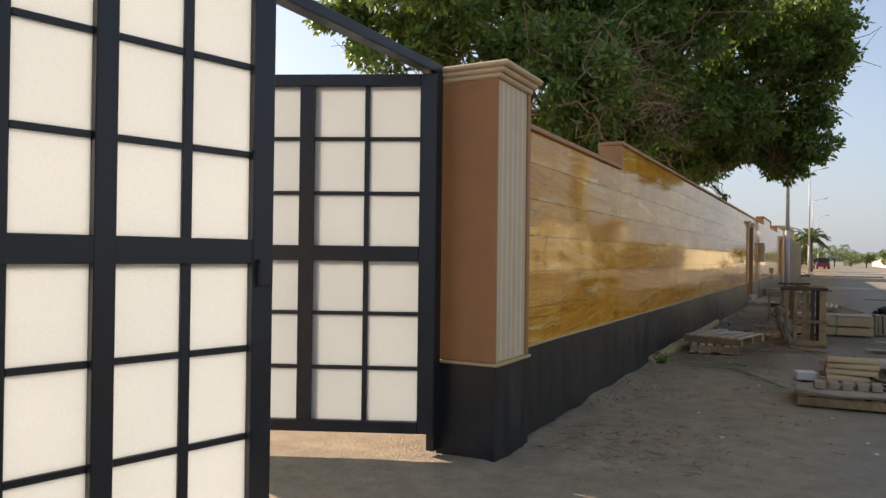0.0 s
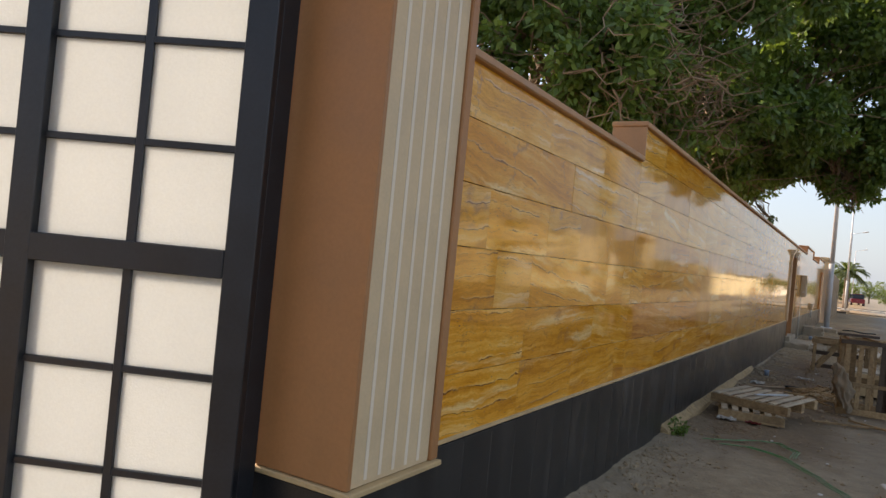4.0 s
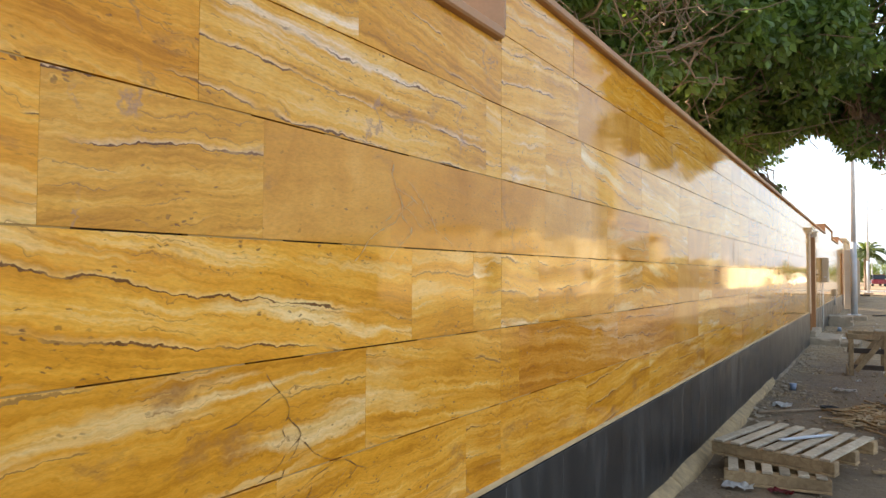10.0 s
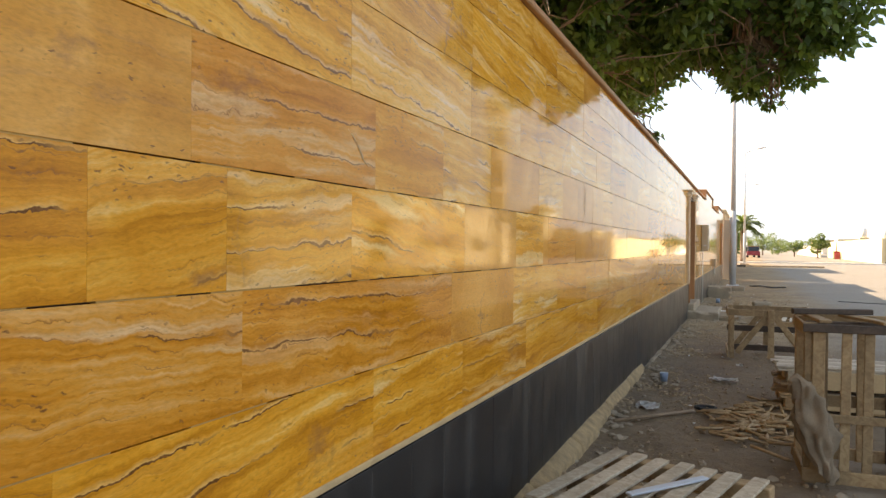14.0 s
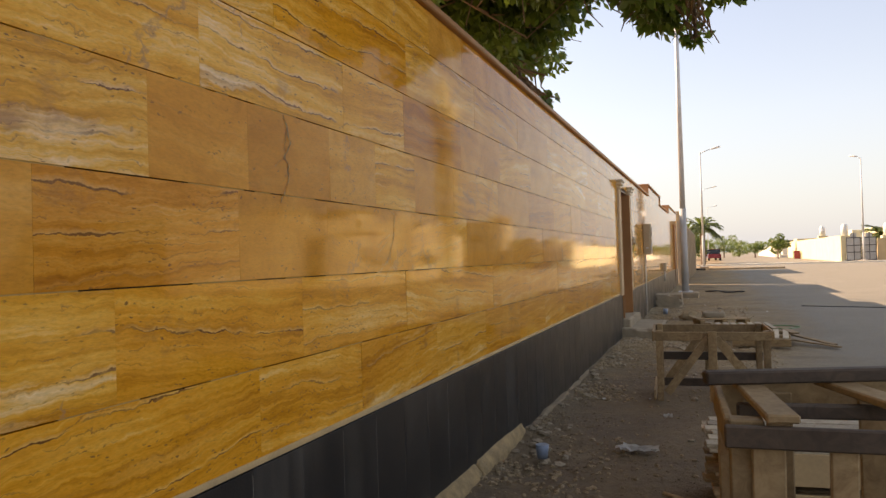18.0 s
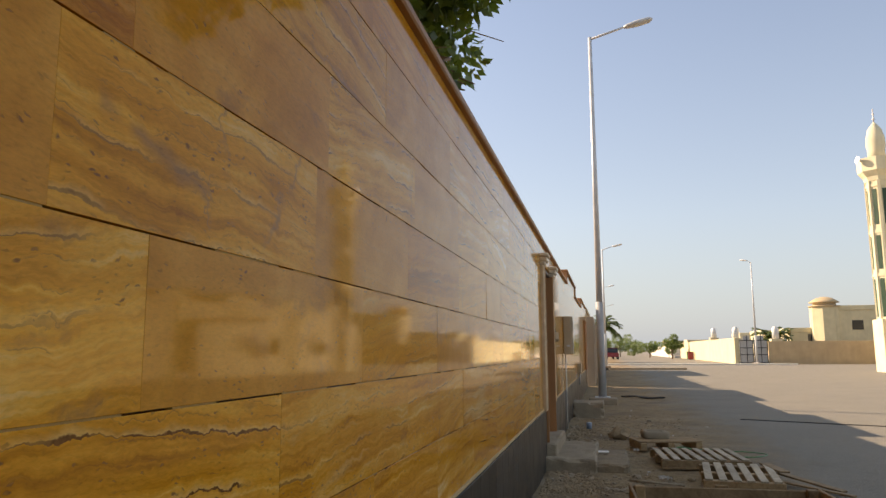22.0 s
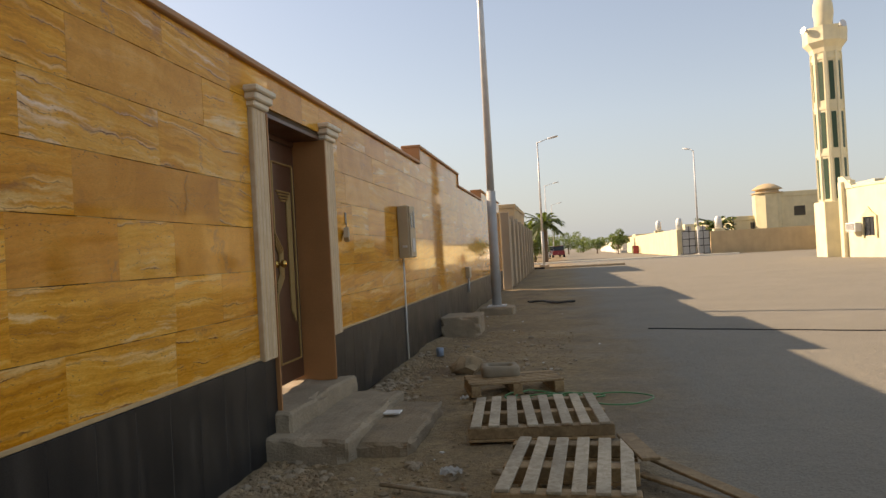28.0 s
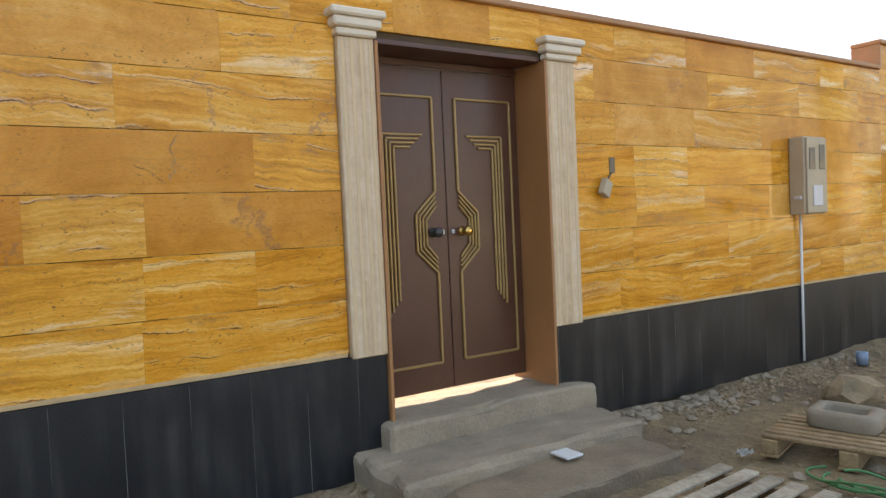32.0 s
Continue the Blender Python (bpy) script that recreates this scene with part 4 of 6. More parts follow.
thing("concrete_block", "low worn concrete block on the dirt", "block", bm=rough_slab(-0.02, 30.6, -0.1, 0.66, 31.5, 0.30, 9), material=M["concrete"])


# ---- pallets and crates ----
def pallet(label, at, w=1.0, d=1.2, boards=7, material="pale_pine", group="wooden pallets"):
    """A pallet lying flat: width along local x, boards along local y."""
    t = thing("pallet", label, "pallet", group, at=at)
    rp = random.Random(int(w * 100 + d * 37 + boards))
    for y in (-d / 2 + 0.05, 0.0, d / 2 - 0.05):
        part("stringer", bbox(-w / 2, y - 0.045, 0.02, w / 2, y + 0.045, 0.10, 0.005), M["pine"], t)
    for y in (-d / 2 + 0.05, 0.0, d / 2 - 0.05):
        part("bottom_board", bbox(-w / 2, y - 0.05, 0.0, w / 2, y + 0.05, 0.019, 0.003), M["pine"], t)
    gap = w / boards
    for k in range(boards):
        x = -w / 2 + (k + 0.5) * gap
        part("deck_board", bbox(-gap * 0.30, -d / 2, 0, gap * 0.30, d / 2, 0.018, 0.003), M[material], t, at=pose(x, rp.uniform(-0.01, 0.01), 0.101 + rp.uniform(0, 0.003), 0, rp.uniform(-0.6, 0.6), rp.uniform(-1.2, 1.2)))
    return t


def crate(label, at, w, d, h, braces=True):
    """An open wooden slab crate: four posts, rails, slats and braces."""
    t = thing("crate", label, "crate", "wooden crates", at=at)
    for x in (-w / 2, w / 2):
        for y in (-d / 2, d / 2):
            beam("post", (x, y, 0), (x, y, h), 0.055, 0.05, M["pine"], t)
    for y in (-d / 2, d / 2):
        s = 0.05 if y > 0 else -0.05
        for z, mat in ((0.06, "darkwood"), (h * 0.5, "darkwood"), (h - 0.05, "pine")):
            if y > 0 or z > h * 0.6:
                beam("rail", (-w / 2 - 0.04, y + s * 0.55, z), (w / 2 + 0.04, y + s * 0.55, z), 0.02, 0.08, M[mat], t)
        if braces:
            beam("brace", (-w / 2 + 0.06, y + s, 0.08), (-0.03, y + s, h - 0.06), 0.02, 0.07, M["pine"], t)
            beam("brace", (w / 2 - 0.06, y + s, 0.08), (0.03, y + s, h - 0.06), 0.02, 0.07, M["pine"], t)
            beam("slat", (0, y + s * 1.5, 0.02), (0, y + s * 1.5, h), 0.075, 0.02, M["pine"], t)
    for x in (-w / 2, w / 2):
        s = 0.05 if x > 0 else -0.05
        for z in (0.06, h - 0.05):
            beam("rail", (x + s, -d / 2 - 0.04, z), (x + s, d / 2 + 0.04, z), 0.02, 0.095, M["pine"], t)
    return t


def slat_crate(label, at, w, d, h):
    """A tall open crate: corner posts, a slatted front, rails round it and two boards over the top."""
    t = thing("crate", label, "crate", "wooden crates", at=at)
    for x in (-w / 2, w / 2):
        for y in (-d / 2, d / 2):
            beam("post", (x, y, 0), (x, y, h), 0.075, 0.05, M["pine"], t)
    f = -d / 2 - 0.036
    for u, wide, mat in ((0.05, 0.07, "pine"), (0.30, 0.055, "pine"), (0.50, 0.055, "pine"), (0.72, 0.06, "darkwood"), (0.95, 0.085, "pine")):
        x = (u - 0.5) * w
        beam("slat", (x, f, 0.02), (x + 0.012, f, h - 0.03), wide, 0.018, M[mat], t)
    for u in (0.22, 0.62, 0.90):
        x = (u - 0.5) * w
        beam("slat", (x, -f, 0.02), (x, -f, h - 0.03), 0.07, 0.018, M["pine" if u < 0.8 else "darkwood"], t)
    for z, mat in ((0.06, "pine"), (h * 0.42, "pine"), (h - 0.03, "darkwood")):
        beam("rail", (-w / 2 - 0.05, f - 0.02, z), (w / 2 + 0.06, f - 0.02, z), 0.02, 0.05 if z > 0.1 else 0.08, M[mat], t)
        beam("rail", (-w / 2 - 0.05, -f + 0.02, z), (w / 2 + 0.05, -f + 0.02, z), 0.02, 0.08, M["pine"], t)
    for x in (-w / 2 - 0.036, w / 2 + 0.036):
        for z in (0.06, h - 0.04):
            beam("rail", (x, -d / 2, z), (x, d / 2, z), 0.02, 0.075, M["pine"], t)
    beam("rail", (-w / 2, 0.0, h - 0.03), (w / 2 + 0.02, 0.04, h - 0.03), 0.035, 0.035, M["darkwood"], t)
    for u, lean in ((0.12, -0.04), (0.68, -0.16)):
        x = (u - 0.5) * w
        beam("top_board", (x, -d / 2 - 0.06, h + 0.012), (x + lean, d * 0.5, h + 0.012), 0.07, 0.02, M["pine"], t)
    return t


pallet("small grey pallet lying under another in the dirt", pose(0.60, 11.76, 0.015, 0, 0, 9), 0.70, 0.82, 6)
pallet("pale pallet lying across another by the wall", pose(0.72, 12.02, 0.138, 1.0, 0, -16), 0.90, 0.94, 7)
pallet("weathered pallet lying by the road", pose(1.83, 24.40, 0.0, 0, 0, 5), 1.04, 1.02, 8)
pallet("weathered pallet, tilted on rubble", pose(2.07, 22.90, 0.03, 2, 0, -4), 0.76, 0.92, 6)
pallet("old grey pallet with a hollow block on it", pose(1.54, 25.80, 0.0, 0, 0, 105), 0.56, 0.9, 7, "pine")
crate("open wooden crate frame with diagonal braces", pose(1.39, 18.76, 0.0, 0, 0, 3), 0.92, 0.66, 0.65)
slat_crate("tall slatted wooden crate with dark timbers", pose(1.79, 13.56, 0.0, 0, 0, 3), 0.60, 0.46, 0.985)


def leaf_cloud(name, clumps, count, size, material, parent, seed, long=2.0, sprays=0):
    """Many small pointed leaves round the given clump centres, in one mesh."""
    g = np.random.default_rng(seed)
    if sprays:
        # every clump breaks up into sprays of its own
        lumps = []
        for x, y, z, q in clumps:
            n = max(4, round(sprays * q ** 1.5))
            for _ in range(n):
                u = g.normal(size=3)
                u /= np.linalg.norm(u)
                k = q * g.uniform(0.35, 1.0)
                lumps.append((x + u[0] * k, y + u[1] * k, z + u[2] * k * 0.8, min(q * 0.6, g.uniform(0.16, 0.34))))
        clumps = lumps
    c = np.array([q[:3] for q in clumps])
    r = np.array([q[3] for q in clumps])
    w = r ** 2
    idx = g.choice(len(c), size=count, p=w / w.sum())
    d = g.normal(size=(count, 3))
    d /= np.linalg.norm(d, axis=1)[:, None]
    p = c[idx] + d * (r[idx] * g.uniform(0.25 if sprays else 0.55, 1.08, count) ** 0.8)[:, None] * np.array([1, 1, 0.8])
    ax = g.normal(size=(count, 3)) + d * 0.8 + np.array([0, 0, -0.7])
    ax /= np.linalg.norm(ax, axis=1)[:, None]
    sd = np.cross(ax, g.normal(size=(count, 3)))
    sd /= np.linalg.norm(sd, axis=1)[:, None]
    s = size * g.uniform(0.7, 1.3, count)[:, None]
    v = np.stack([p, p + ax * s * 0.45 * long / 2 + sd * s * 0.26, p + ax * s * long / 2, p + ax * s * 0.45 * long / 2 - sd * s * 0.26], 1).reshape(-1, 3)
    me = bpy.data.meshes.new(name)
    me.vertices.add(len(v))
    me.vertices.foreach_set("co", v.ravel())
    me.loops.add(4 * count)
    me.loops.foreach_set("vertex_index", np.arange(4 * count))
    me.polygons.add(count)
    me.polygons.foreach_set("loop_start", np.arange(0, 4 * count, 4))
    me.polygons.foreach_set("loop_total", np.full(count, 4))
    me.materials.append(M[material])
    me.update()
    ob = new(name, me)
    ob.parent = parent
    return ob


# ---- things round the pallets ----
def loose(name, label, category, bm, material, group="", kind=""):
    return thing(name, label, category, group, kind, bm=bm, material=M[material])


rnd = random.Random(5)
sk = thing("board_stack", "stack of pale wooden boards on blocks with a green strap", "board stack", at=pose(2.10, 15.78, 0, 0, 0, 5))
for y in (-0.27, 0.0, 0.27):
    for x in (-0.68, 0.0, 0.62):
        part("block", bbox(x, y - 0.05, 0.0, x + 0.16, y + 0.05, 0.10, 0.006), M["pine"], sk)
        part("block", bbox(x + 0.02, y - 0.05, 0.245, x + 0.15, y + 0.05, 0.345, 0.006), M["pale_pine"], sk)
for z in (0.101, 0.125, 0.224, 0.346, 0.370):
    for k in range(6):
        part("board", bbox(-0.72, -0.045, 0, 0.80, 0.045, 0.020, 0.003), M["pale_pine" if z > 0.3 else "pine"], sk, at=pose(rnd.uniform(-0.03, 0.03), -0.27 + 0.108 * k, z, 0, 0, rnd.uniform(-0.8, 0.8)))
part("side_board", bbox(-0.55, -0.335, 0.02, 0.80, -0.318, 0.16, 0.003), M["box_tan"], sk, "tan side board")
part("side_board", bbox(-0.50, -0.335, 0.20, 0.80, -0.318, 0.36, 0.003), M["box_tan"], sk, "tan side board")
part("strap", bbox(0.18, -0.345, 0.02, 0.20, -0.337, 0.395, 0.002), M["green_hose"], sk, "green strap")
sb = thing("stone_pile", "pallet with a dusty slab, bricks and brown clay tiles", "slab stack", at=pose(2.32, 8.36, 0, 0, 0, 4))
for y in (-0.36, 0.0, 0.36):
    part("bearer", bbox(-0.46, y - 0.05, 0.0, 0.46, y + 0.05, 0.09, 0.006), M["pine"], sb)
for k in range(6):
    part("deck_board", bbox(-0.46 + 0.16 * k, -0.42, 0.091, -0.36 + 0.16 * k, 0.42, 0.112, 0.004), M["pine"], sb)
part("slab", rough_slab(-0.50, -0.47, 0.114, 0.50, 0.36, 0.165, 12), M["concrete_slab"], sb, "chipped dusty slab")
for k in range(5):
    part("brick", bbox(-0.045, -0.08, 0, 0.045, 0.08, 0.07, 0.007), M["concrete_slab"], sb, "dusty tan brick", pose(-0.26 + 0.125 * k, -0.30 + 0.01 * k, 0.172, 0, 0, rnd.uniform(-4, 4)))
part("box", bbox(-0.1, -0.08, 0, 0.1, 0.08, 0.09, 0.01), M["paper"], sb, "small white carton", pose(-0.36, 0.16, 0.172, 0, 0, 12))
for k in range(13):
    row, col = k // 3, k % 3
    tile = bmesh.new()
    for a0 in range(8):
        a, b = math.pi * a0 / 8, math.pi * (a0 + 1) / 8
        q = [tile.verts.new((sx, -math.cos(w) * r, math.sin(w) * r * 0.8)) for sx in (-0.23, 0.23) for w, r in ((a, 0.065), (b, 0.065), (b, 0.05), (a, 0.05))]
        for f in ((0, 1, 5, 4), (1, 2, 6, 5), (2, 3, 7, 6), (3, 0, 4, 7), (0, 3, 2, 1), (4, 5, 6, 7)):
            tile.faces.new([q[i] for i in f])
    bmesh.ops.remove_doubles(tile, verts=tile.verts[:], dist=0.0005)
    bmesh.ops.recalc_face_normals(tile, faces=tile.faces[:])
    part("roof_tile", tile, M["roof_tile" if k % 3 else "box_tan"], sb, "brown clay tile", pose(0.02 + rnd.uniform(-0.05, 0.05), -0.10 + 0.12 * col + 0.03 * row, 0.172 + 0.058 * row, 0, 0, rnd.uniform(-6, 6)))
for k in range(3):
    part("stick", tubing((0.2, -0.1 - 0.06 * k, 0.27 - 0.03 * k), (0.72, -0.3 - 0.1 * k, 0.17 - 0.03 * k), 0.014, sides=6), M["darkwood"], sb)
pallet("flat pallet with planks beyond the slab pile", pose(2.9, 10.8, 0.0, 0, 0, 96), 1.0, 1.2, 6)
pk = thing("plank_pile", "loose flat stack of broken stone and planks", "plank pile")
for k in range(9):
    part("plank", bbox(-0.45, -0.045, 0, 0.45, 0.045, 0.025, 0.004), M["pale_pine" if k % 2 else "concrete"], pk, at=pose(3.3 + rnd.uniform(-0.2, 0.2), 13.25 + rnd.uniform(-0.22, 0.22), 0.0255 * k, 0, 0, rnd.uniform(-12, 18)))
ts = thing("tile_row", "row of upright roof tiles on a pallet", "tile row")
for k in range(14):
    part("tile", bbox(-0.03, -0.22, 0.0, 0.03, 0.22, 0.36, 0.006), M["concrete"], ts, at=pose(2.75 + 0.075 * k, 16.3, 0.02, 0, rnd.uniform(-4, 4), 4))
part("board", bbox(2.65, 16.0, 0, 3.85, 16.6, 0.02, 0.004), M["pine"], ts)
tarp = bmesh.new()
for k in range(30):
    lump(tarp, (3.4 + rnd.uniform(-0.35, 0.35), 17.6 + rnd.uniform(-0.3, 0.3), rnd.uniform(0.05, 0.42)), rnd.uniform(0.08, 0.18), rnd)
loose("rubbish_heap", "heap of dark rubbish behind the tiles", "rubbish", tarp, "rubber")
mk = thing("marker_post", "white steel tube standing by the pallets", "post")
part("tube", tubing((3.14, 9.60, -0.05), (3.17, 9.55, 1.42), 0.02), M["white"], mk)
part("foot", bbox(3.02, 9.48, -0.03, 3.26, 9.72, 0.04, 0.01), M["concrete"], mk)
beam_ob = thing("timber_beam", "dark square timber lying across the crate", "timber", bm=bbox(-0.25, -0.022, -0.018, 0.25, 0.022, 0.018, 0.005), material=M["darkwood"], at=pose(1.65, 13.68, 1.026, 0, 0, 18))
def squared(bm, power=9.0):
    """Squares off a turned shape."""
    for v in bm.verts:
        r = math.hypot(v.co.x, v.co.y)
        if r > 1e-6:
            c, q = abs(v.co.x / r), abs(v.co.y / r)
            k = (c ** power + q ** power) ** (-1 / power) * 0.92
            v.co.x, v.co.y = v.co.x * k, v.co.y * k
    return bm


tb = thing("hollow_block", "pale hollow block with a dark opening on a pallet", "block")
part("block", squared(lathe(bmesh.new(), (0, 0, 0), [(0.205, 0.0), (0.222, 0.015), (0.225, 0.085), (0.212, 0.108), (0.18, 0.116), (0.145, 0.112), (0.133, 0.09), (0.13, 0.04)], 32)), M["concrete_pale"], tb, at=pose(1.41, 25.92, 0.121, 2, 1, 12) @ Matrix.Diagonal((0.92, 0.62, 0.95, 1)))
# solid black disc that paints the shade inside the hollow
part("opening", lathe(bmesh.new(), (0, 0, 0), [(0.118, 0.042), (0.118, 0.052)], 18), M["rubber"], tb, "black disc in place of the shade in the hole", pose(1.41, 25.92, 0.121, 2, 1, 12) @ Matrix.Diagonal((0.92, 0.62, 0.95, 1)))
hs = bmesh.new()
rg = random.Random(4)
loops = [(2.52, 25.22, 0.27, 0.26, 1.0)] + [(1.95 + rg.uniform(-0.22, 0.22), 25.30 + rg.uniform(-0.12, 0.12), rg.uniform(0.12, 0.3), rg.uniform(0.06, 0.12), rg.uniform(0.5, 1.0)) for _ in range(7)]
for cx, cy, r, q, turns in loops:
    ph = rg.uniform(0, 6)
    pts = [Vector((cx + r * math.cos(a + ph) * (1 + 0.12 * math.sin(3 * a)), cy + q * math.sin(a + ph), 0.012 + 0.05 * (0.5 + 0.5 * math.sin(2 * a + ph)) * (r < 0.26))) for a in [k * math.tau * turns / 28 for k in range(29)]]
    for a, b in zip(pts, pts[1:]):
        tube(hs, a, b, 0.007, sides=6, caps=False)
gs = bmesh.new()
for line in (((0.42, 10.00), (0.62, 10.16), (0.82, 10.40), (1.02, 10.48), (1.22, 10.20), (1.18, 9.80)), ((0.60, 9.92), (0.80, 10.02), (1.05, 9.93), (1.30, 9.60), (1.55, 9.10), (1.80, 8.66))):
    pts = []
    for (xa, ya), (xb, yb) in zip(line, line[1:]):
        pts += [Vector((xa + (xb - xa) * u + 0.03 * noise.noise((xa * 9 + u * 3, ya, 1)), ya + (yb - ya) * u + 0.03 * noise.noise((xa, ya * 9 + u * 3, 2)), 0.018)) for u in (0, 0.25, 0.5, 0.75)]
    for off in (0.0, 0.02, -0.025):
        for a, b in zip(pts, pts[1:]):
            tube(gs, a + Vector((off, off * 0.7, 0)), b + Vector((off, off * 0.7, 0)), 0.004, sides=5, caps=False)
loose("plastic_string", "tangled green plastic string on the dirt", "string", gs, "green_hose")
tg = bmesh.new()
for k in range(420):
    x, y = (0.9 + rnd.gauss(0, 0.5), 5.6 + rnd.gauss(0, 0.35)) if k > 300 else (0.35 + abs(rnd.gauss(0, 0.3)), 12.6 + rnd.gauss(0, 1.5)) if k > 120 else (0.35 + abs(rnd.gauss(0, 0.22)), 10.6 + rnd.gauss(0, 0.4)) if k < 70 else (rnd.uniform(0.3, 1.5), rnd.uniform(3.5, 9.5)) if k < 100 else (rnd.uniform(0.5, 1.2), rnd.uniform(5.5, 6.5))
    a, n = rnd.uniform(0, math.tau), rnd.uniform(0.03, 0.11)
    z = ground_height(x, y) + 0.008
    tube(tg, (x, y, z), (x + math.cos(a) * n, y + math.sin(a) * n, z + rnd.uniform(0, 0.02)), 0.003, 0.002, 4)
loose("dry_twigs", "dry twigs and stalks scattered on the dirt", "twigs", tg, "twig", kind="stuff")
wd = thing("weed", "small green weed at the foot of the wall", "weed", at=pose(0.12, 10.05, 0.03))
leaf_cloud("leaves", [(0, 0, 0.05, 0.09), (0.05, -0.1, 0.04, 0.07)], 160, 0.05, "leaf", wd, 77)
loose("garden_hose", "loops of green hose lying on the ground", "hose", hs, "green_hose")
def crumpled(x, y, z, rx, ry, seed):
    """A crumpled scrap: a thin sheet folded up and down, with a torn outline."""
    bm = bmesh.new()
    n = 7
    g = [[bm.verts.new((x + rx * (2 * i / n - 1) + rx * 0.25 * noise.noise((i * 0.9, j * 0.9, seed)), y + ry * (2 * j / n - 1) + ry * 0.3 * noise.noise((i, j, seed + 9.5)), z + 0.035 * noise.noise((i * 0.7, j * 0.7, seed + 3.3)))) for j in range(n + 1)] for i in range(n + 1)]
    for i in range(n):
        for j in range(n):
            if (i in (0, n - 1)) and (j in (0, n - 1)):
                continue
            bm.faces.new((g[i][j], g[i + 1][j], g[i + 1][j + 1], g[i][j + 1]))
    bmesh.ops.solidify(bm, geom=bm.faces[:], thickness=0.004)
    bmesh.ops.delete(bm, geom=[v for v in bm.verts if not v.link_faces], context="VERTS")
    return bm


for label, bm, m in (("crumpled white paper on the dirt", crumpled(0.90, 16.62, 0.02, 0.14, 0.07, 1), "paper"),
                     ("white scrap of plaster on the step", bbox(0.60, 24.33, 0.105, 0.74, 24.45, 0.118, 0.003), "white"),
                     ("scrap of white paper near the pallets", crumpled(1.34, 23.15, 0.02, 0.07, 0.05, 3), "paper"),
                     ("white scrap under the pallet", crumpled(0.42, 11.24, 0.04, 0.10, 0.07, 4), "paper"),
                     ("white rag at the foot of the wall", crumpled(0.34, 14.85, 0.05, 0.10, 0.12, 6), "paper"),
                     ("round white scrap on the dirt", crumpled(1.05, 17.7, 0.02, 0.035, 0.035, 7), "paper"),
                     ("round white scrap beside the pallets", crumpled(1.12, 25.35, 0.02, 0.04, 0.05, 8), "paper"),
                     ("red plastic scrap by the pallet", crumpled(0.70, 11.28, 0.03, 0.08, 0.04, 5), "red")):
    loose("paper_scrap", label, "litter", bm, m, "scraps of paper")
loose("paper_cup", "blue crumpled cup on the dirt", "cup", lathe(bmesh.new(), (0.33, 16.22, 0.02), [(0.035, 0), (0.045, 0.09), (0.042, 0.092)], 12), "blue")
loose("tin_can", "blue and grey tin standing in the dirt", "tin", lathe(bmesh.new(), (0.40, 28.2, 0.0), [(0.05, 0), (0.05, 0.11), (0.042, 0.112)], 14), "blue")
loose("boulder", "rounded grey boulder on the dirt strip", "stone", lump(bmesh.new(), (0.92, 26.97, 0.05), 0.19, random.Random(3), 0.7, 2), "rock")
sh = bmesh.new()
for k in range(150):
    a = rnd.uniform(0, math.tau)
    x, y = 1.22 + rnd.gauss(0, 0.17), 14.75 + rnd.gauss(0, 0.35)
    d = Vector((math.cos(a), math.sin(a), 0)) * rnd.uniform(0.05, 0.16)
    tube(sh, Vector((x, y, 0.02)) - d, Vector((x, y, 0.05 * rnd.random() + 0.01)) + d, 0.012, sides=4)
loose("wood_offcuts", "scattered splinters and offcuts of wood", "wood scraps", sh, "pine", kind="stuff")
for a, b, m in (((0.17, 14.14, 0.05), (0.72, 14.92, 0.02), "twig"), ((0.95, 22.9, 0.02), (1.5, 22.7, 0.02), "pale_pine"), ((2.5, 12.2, 0.02), (3.3, 9.0, 0.03), "pine")):
    loose("stick", "thin stick of wood lying on the dirt", "stick", tubing(a, b, 0.014, sides=6), m, "loose sticks")
for a, b, w in (((2.42, 23.42, 0.16), (2.52, 22.92, 0.15), 0.11), ((2.50, 23.22, 0.10), (2.98, 22.60, 0.03), 0.09), ((2.46, 22.98, 0.05), (3.02, 22.42, 0.02), 0.06)):
    pt = thing("plank", "loose tan plank lying beside the pallets", "plank", "loose planks", at=pose(0, 0, 0))
    beam("board", a, b, w, 0.02, M["pine"], pt)
for a, b in (((1.24, 12.28, 0.012), (2.16, 12.62, 0.012)), ((1.62, 12.78, 0.012), (2.14, 12.28, 0.036))):
    stick = thing("stick", "thin pale stick lying in the dust by the crate", "stick", "loose sticks", at=pose(0, 0, 0))
    beam("lath", a, b, 0.035, 0.024, M["pine"], stick)
sackb = bmesh.new()
rings = []
for k in range(19):
    row = []
    for j in range(44):
        a = j * math.tau / 44
        u = k / 18
        top = 0.50 + 0.12 * noise.noise((math.cos(a) * 1.3, math.sin(a) * 1.3, 5.1))
        fold = 0.020 * math.sin(7 * a + 5 * noise.noise((u * 2.0, a, 1.3))) * (0.3 + u) + 0.05 * noise.noise((math.cos(a) * 2.1, math.sin(a) * 2.1, u * 4.5)) + 0.018 * noise.noise((math.cos(a) * 7, math.sin(a) * 7, u * 12))
        r = 0.042 + 0.05 * math.sin(min(1.0, u * 1.15) * 2.2) + fold
        row.append(sackb.verts.new((1.56 - 0.075 * u + math.cos(a) * r * 1.1, 13.16 + 0.04 * u + math.sin(a) * r * 0.75, 0.10 - 0.06 * math.cos(a) + top * u)))
    rings.append(row)
for lo, hi in zip(rings, rings[1:]):
    for j in range(44):
        sackb.faces.new((lo[j], lo[(j + 1) % 44], hi[(j + 1) % 44], hi[j])).smooth = True
sackb.faces.new(rings[-1])
loose("sackcloth", "dusty sackcloth draped over the crate corner", "cloth", sackb, "cloth")
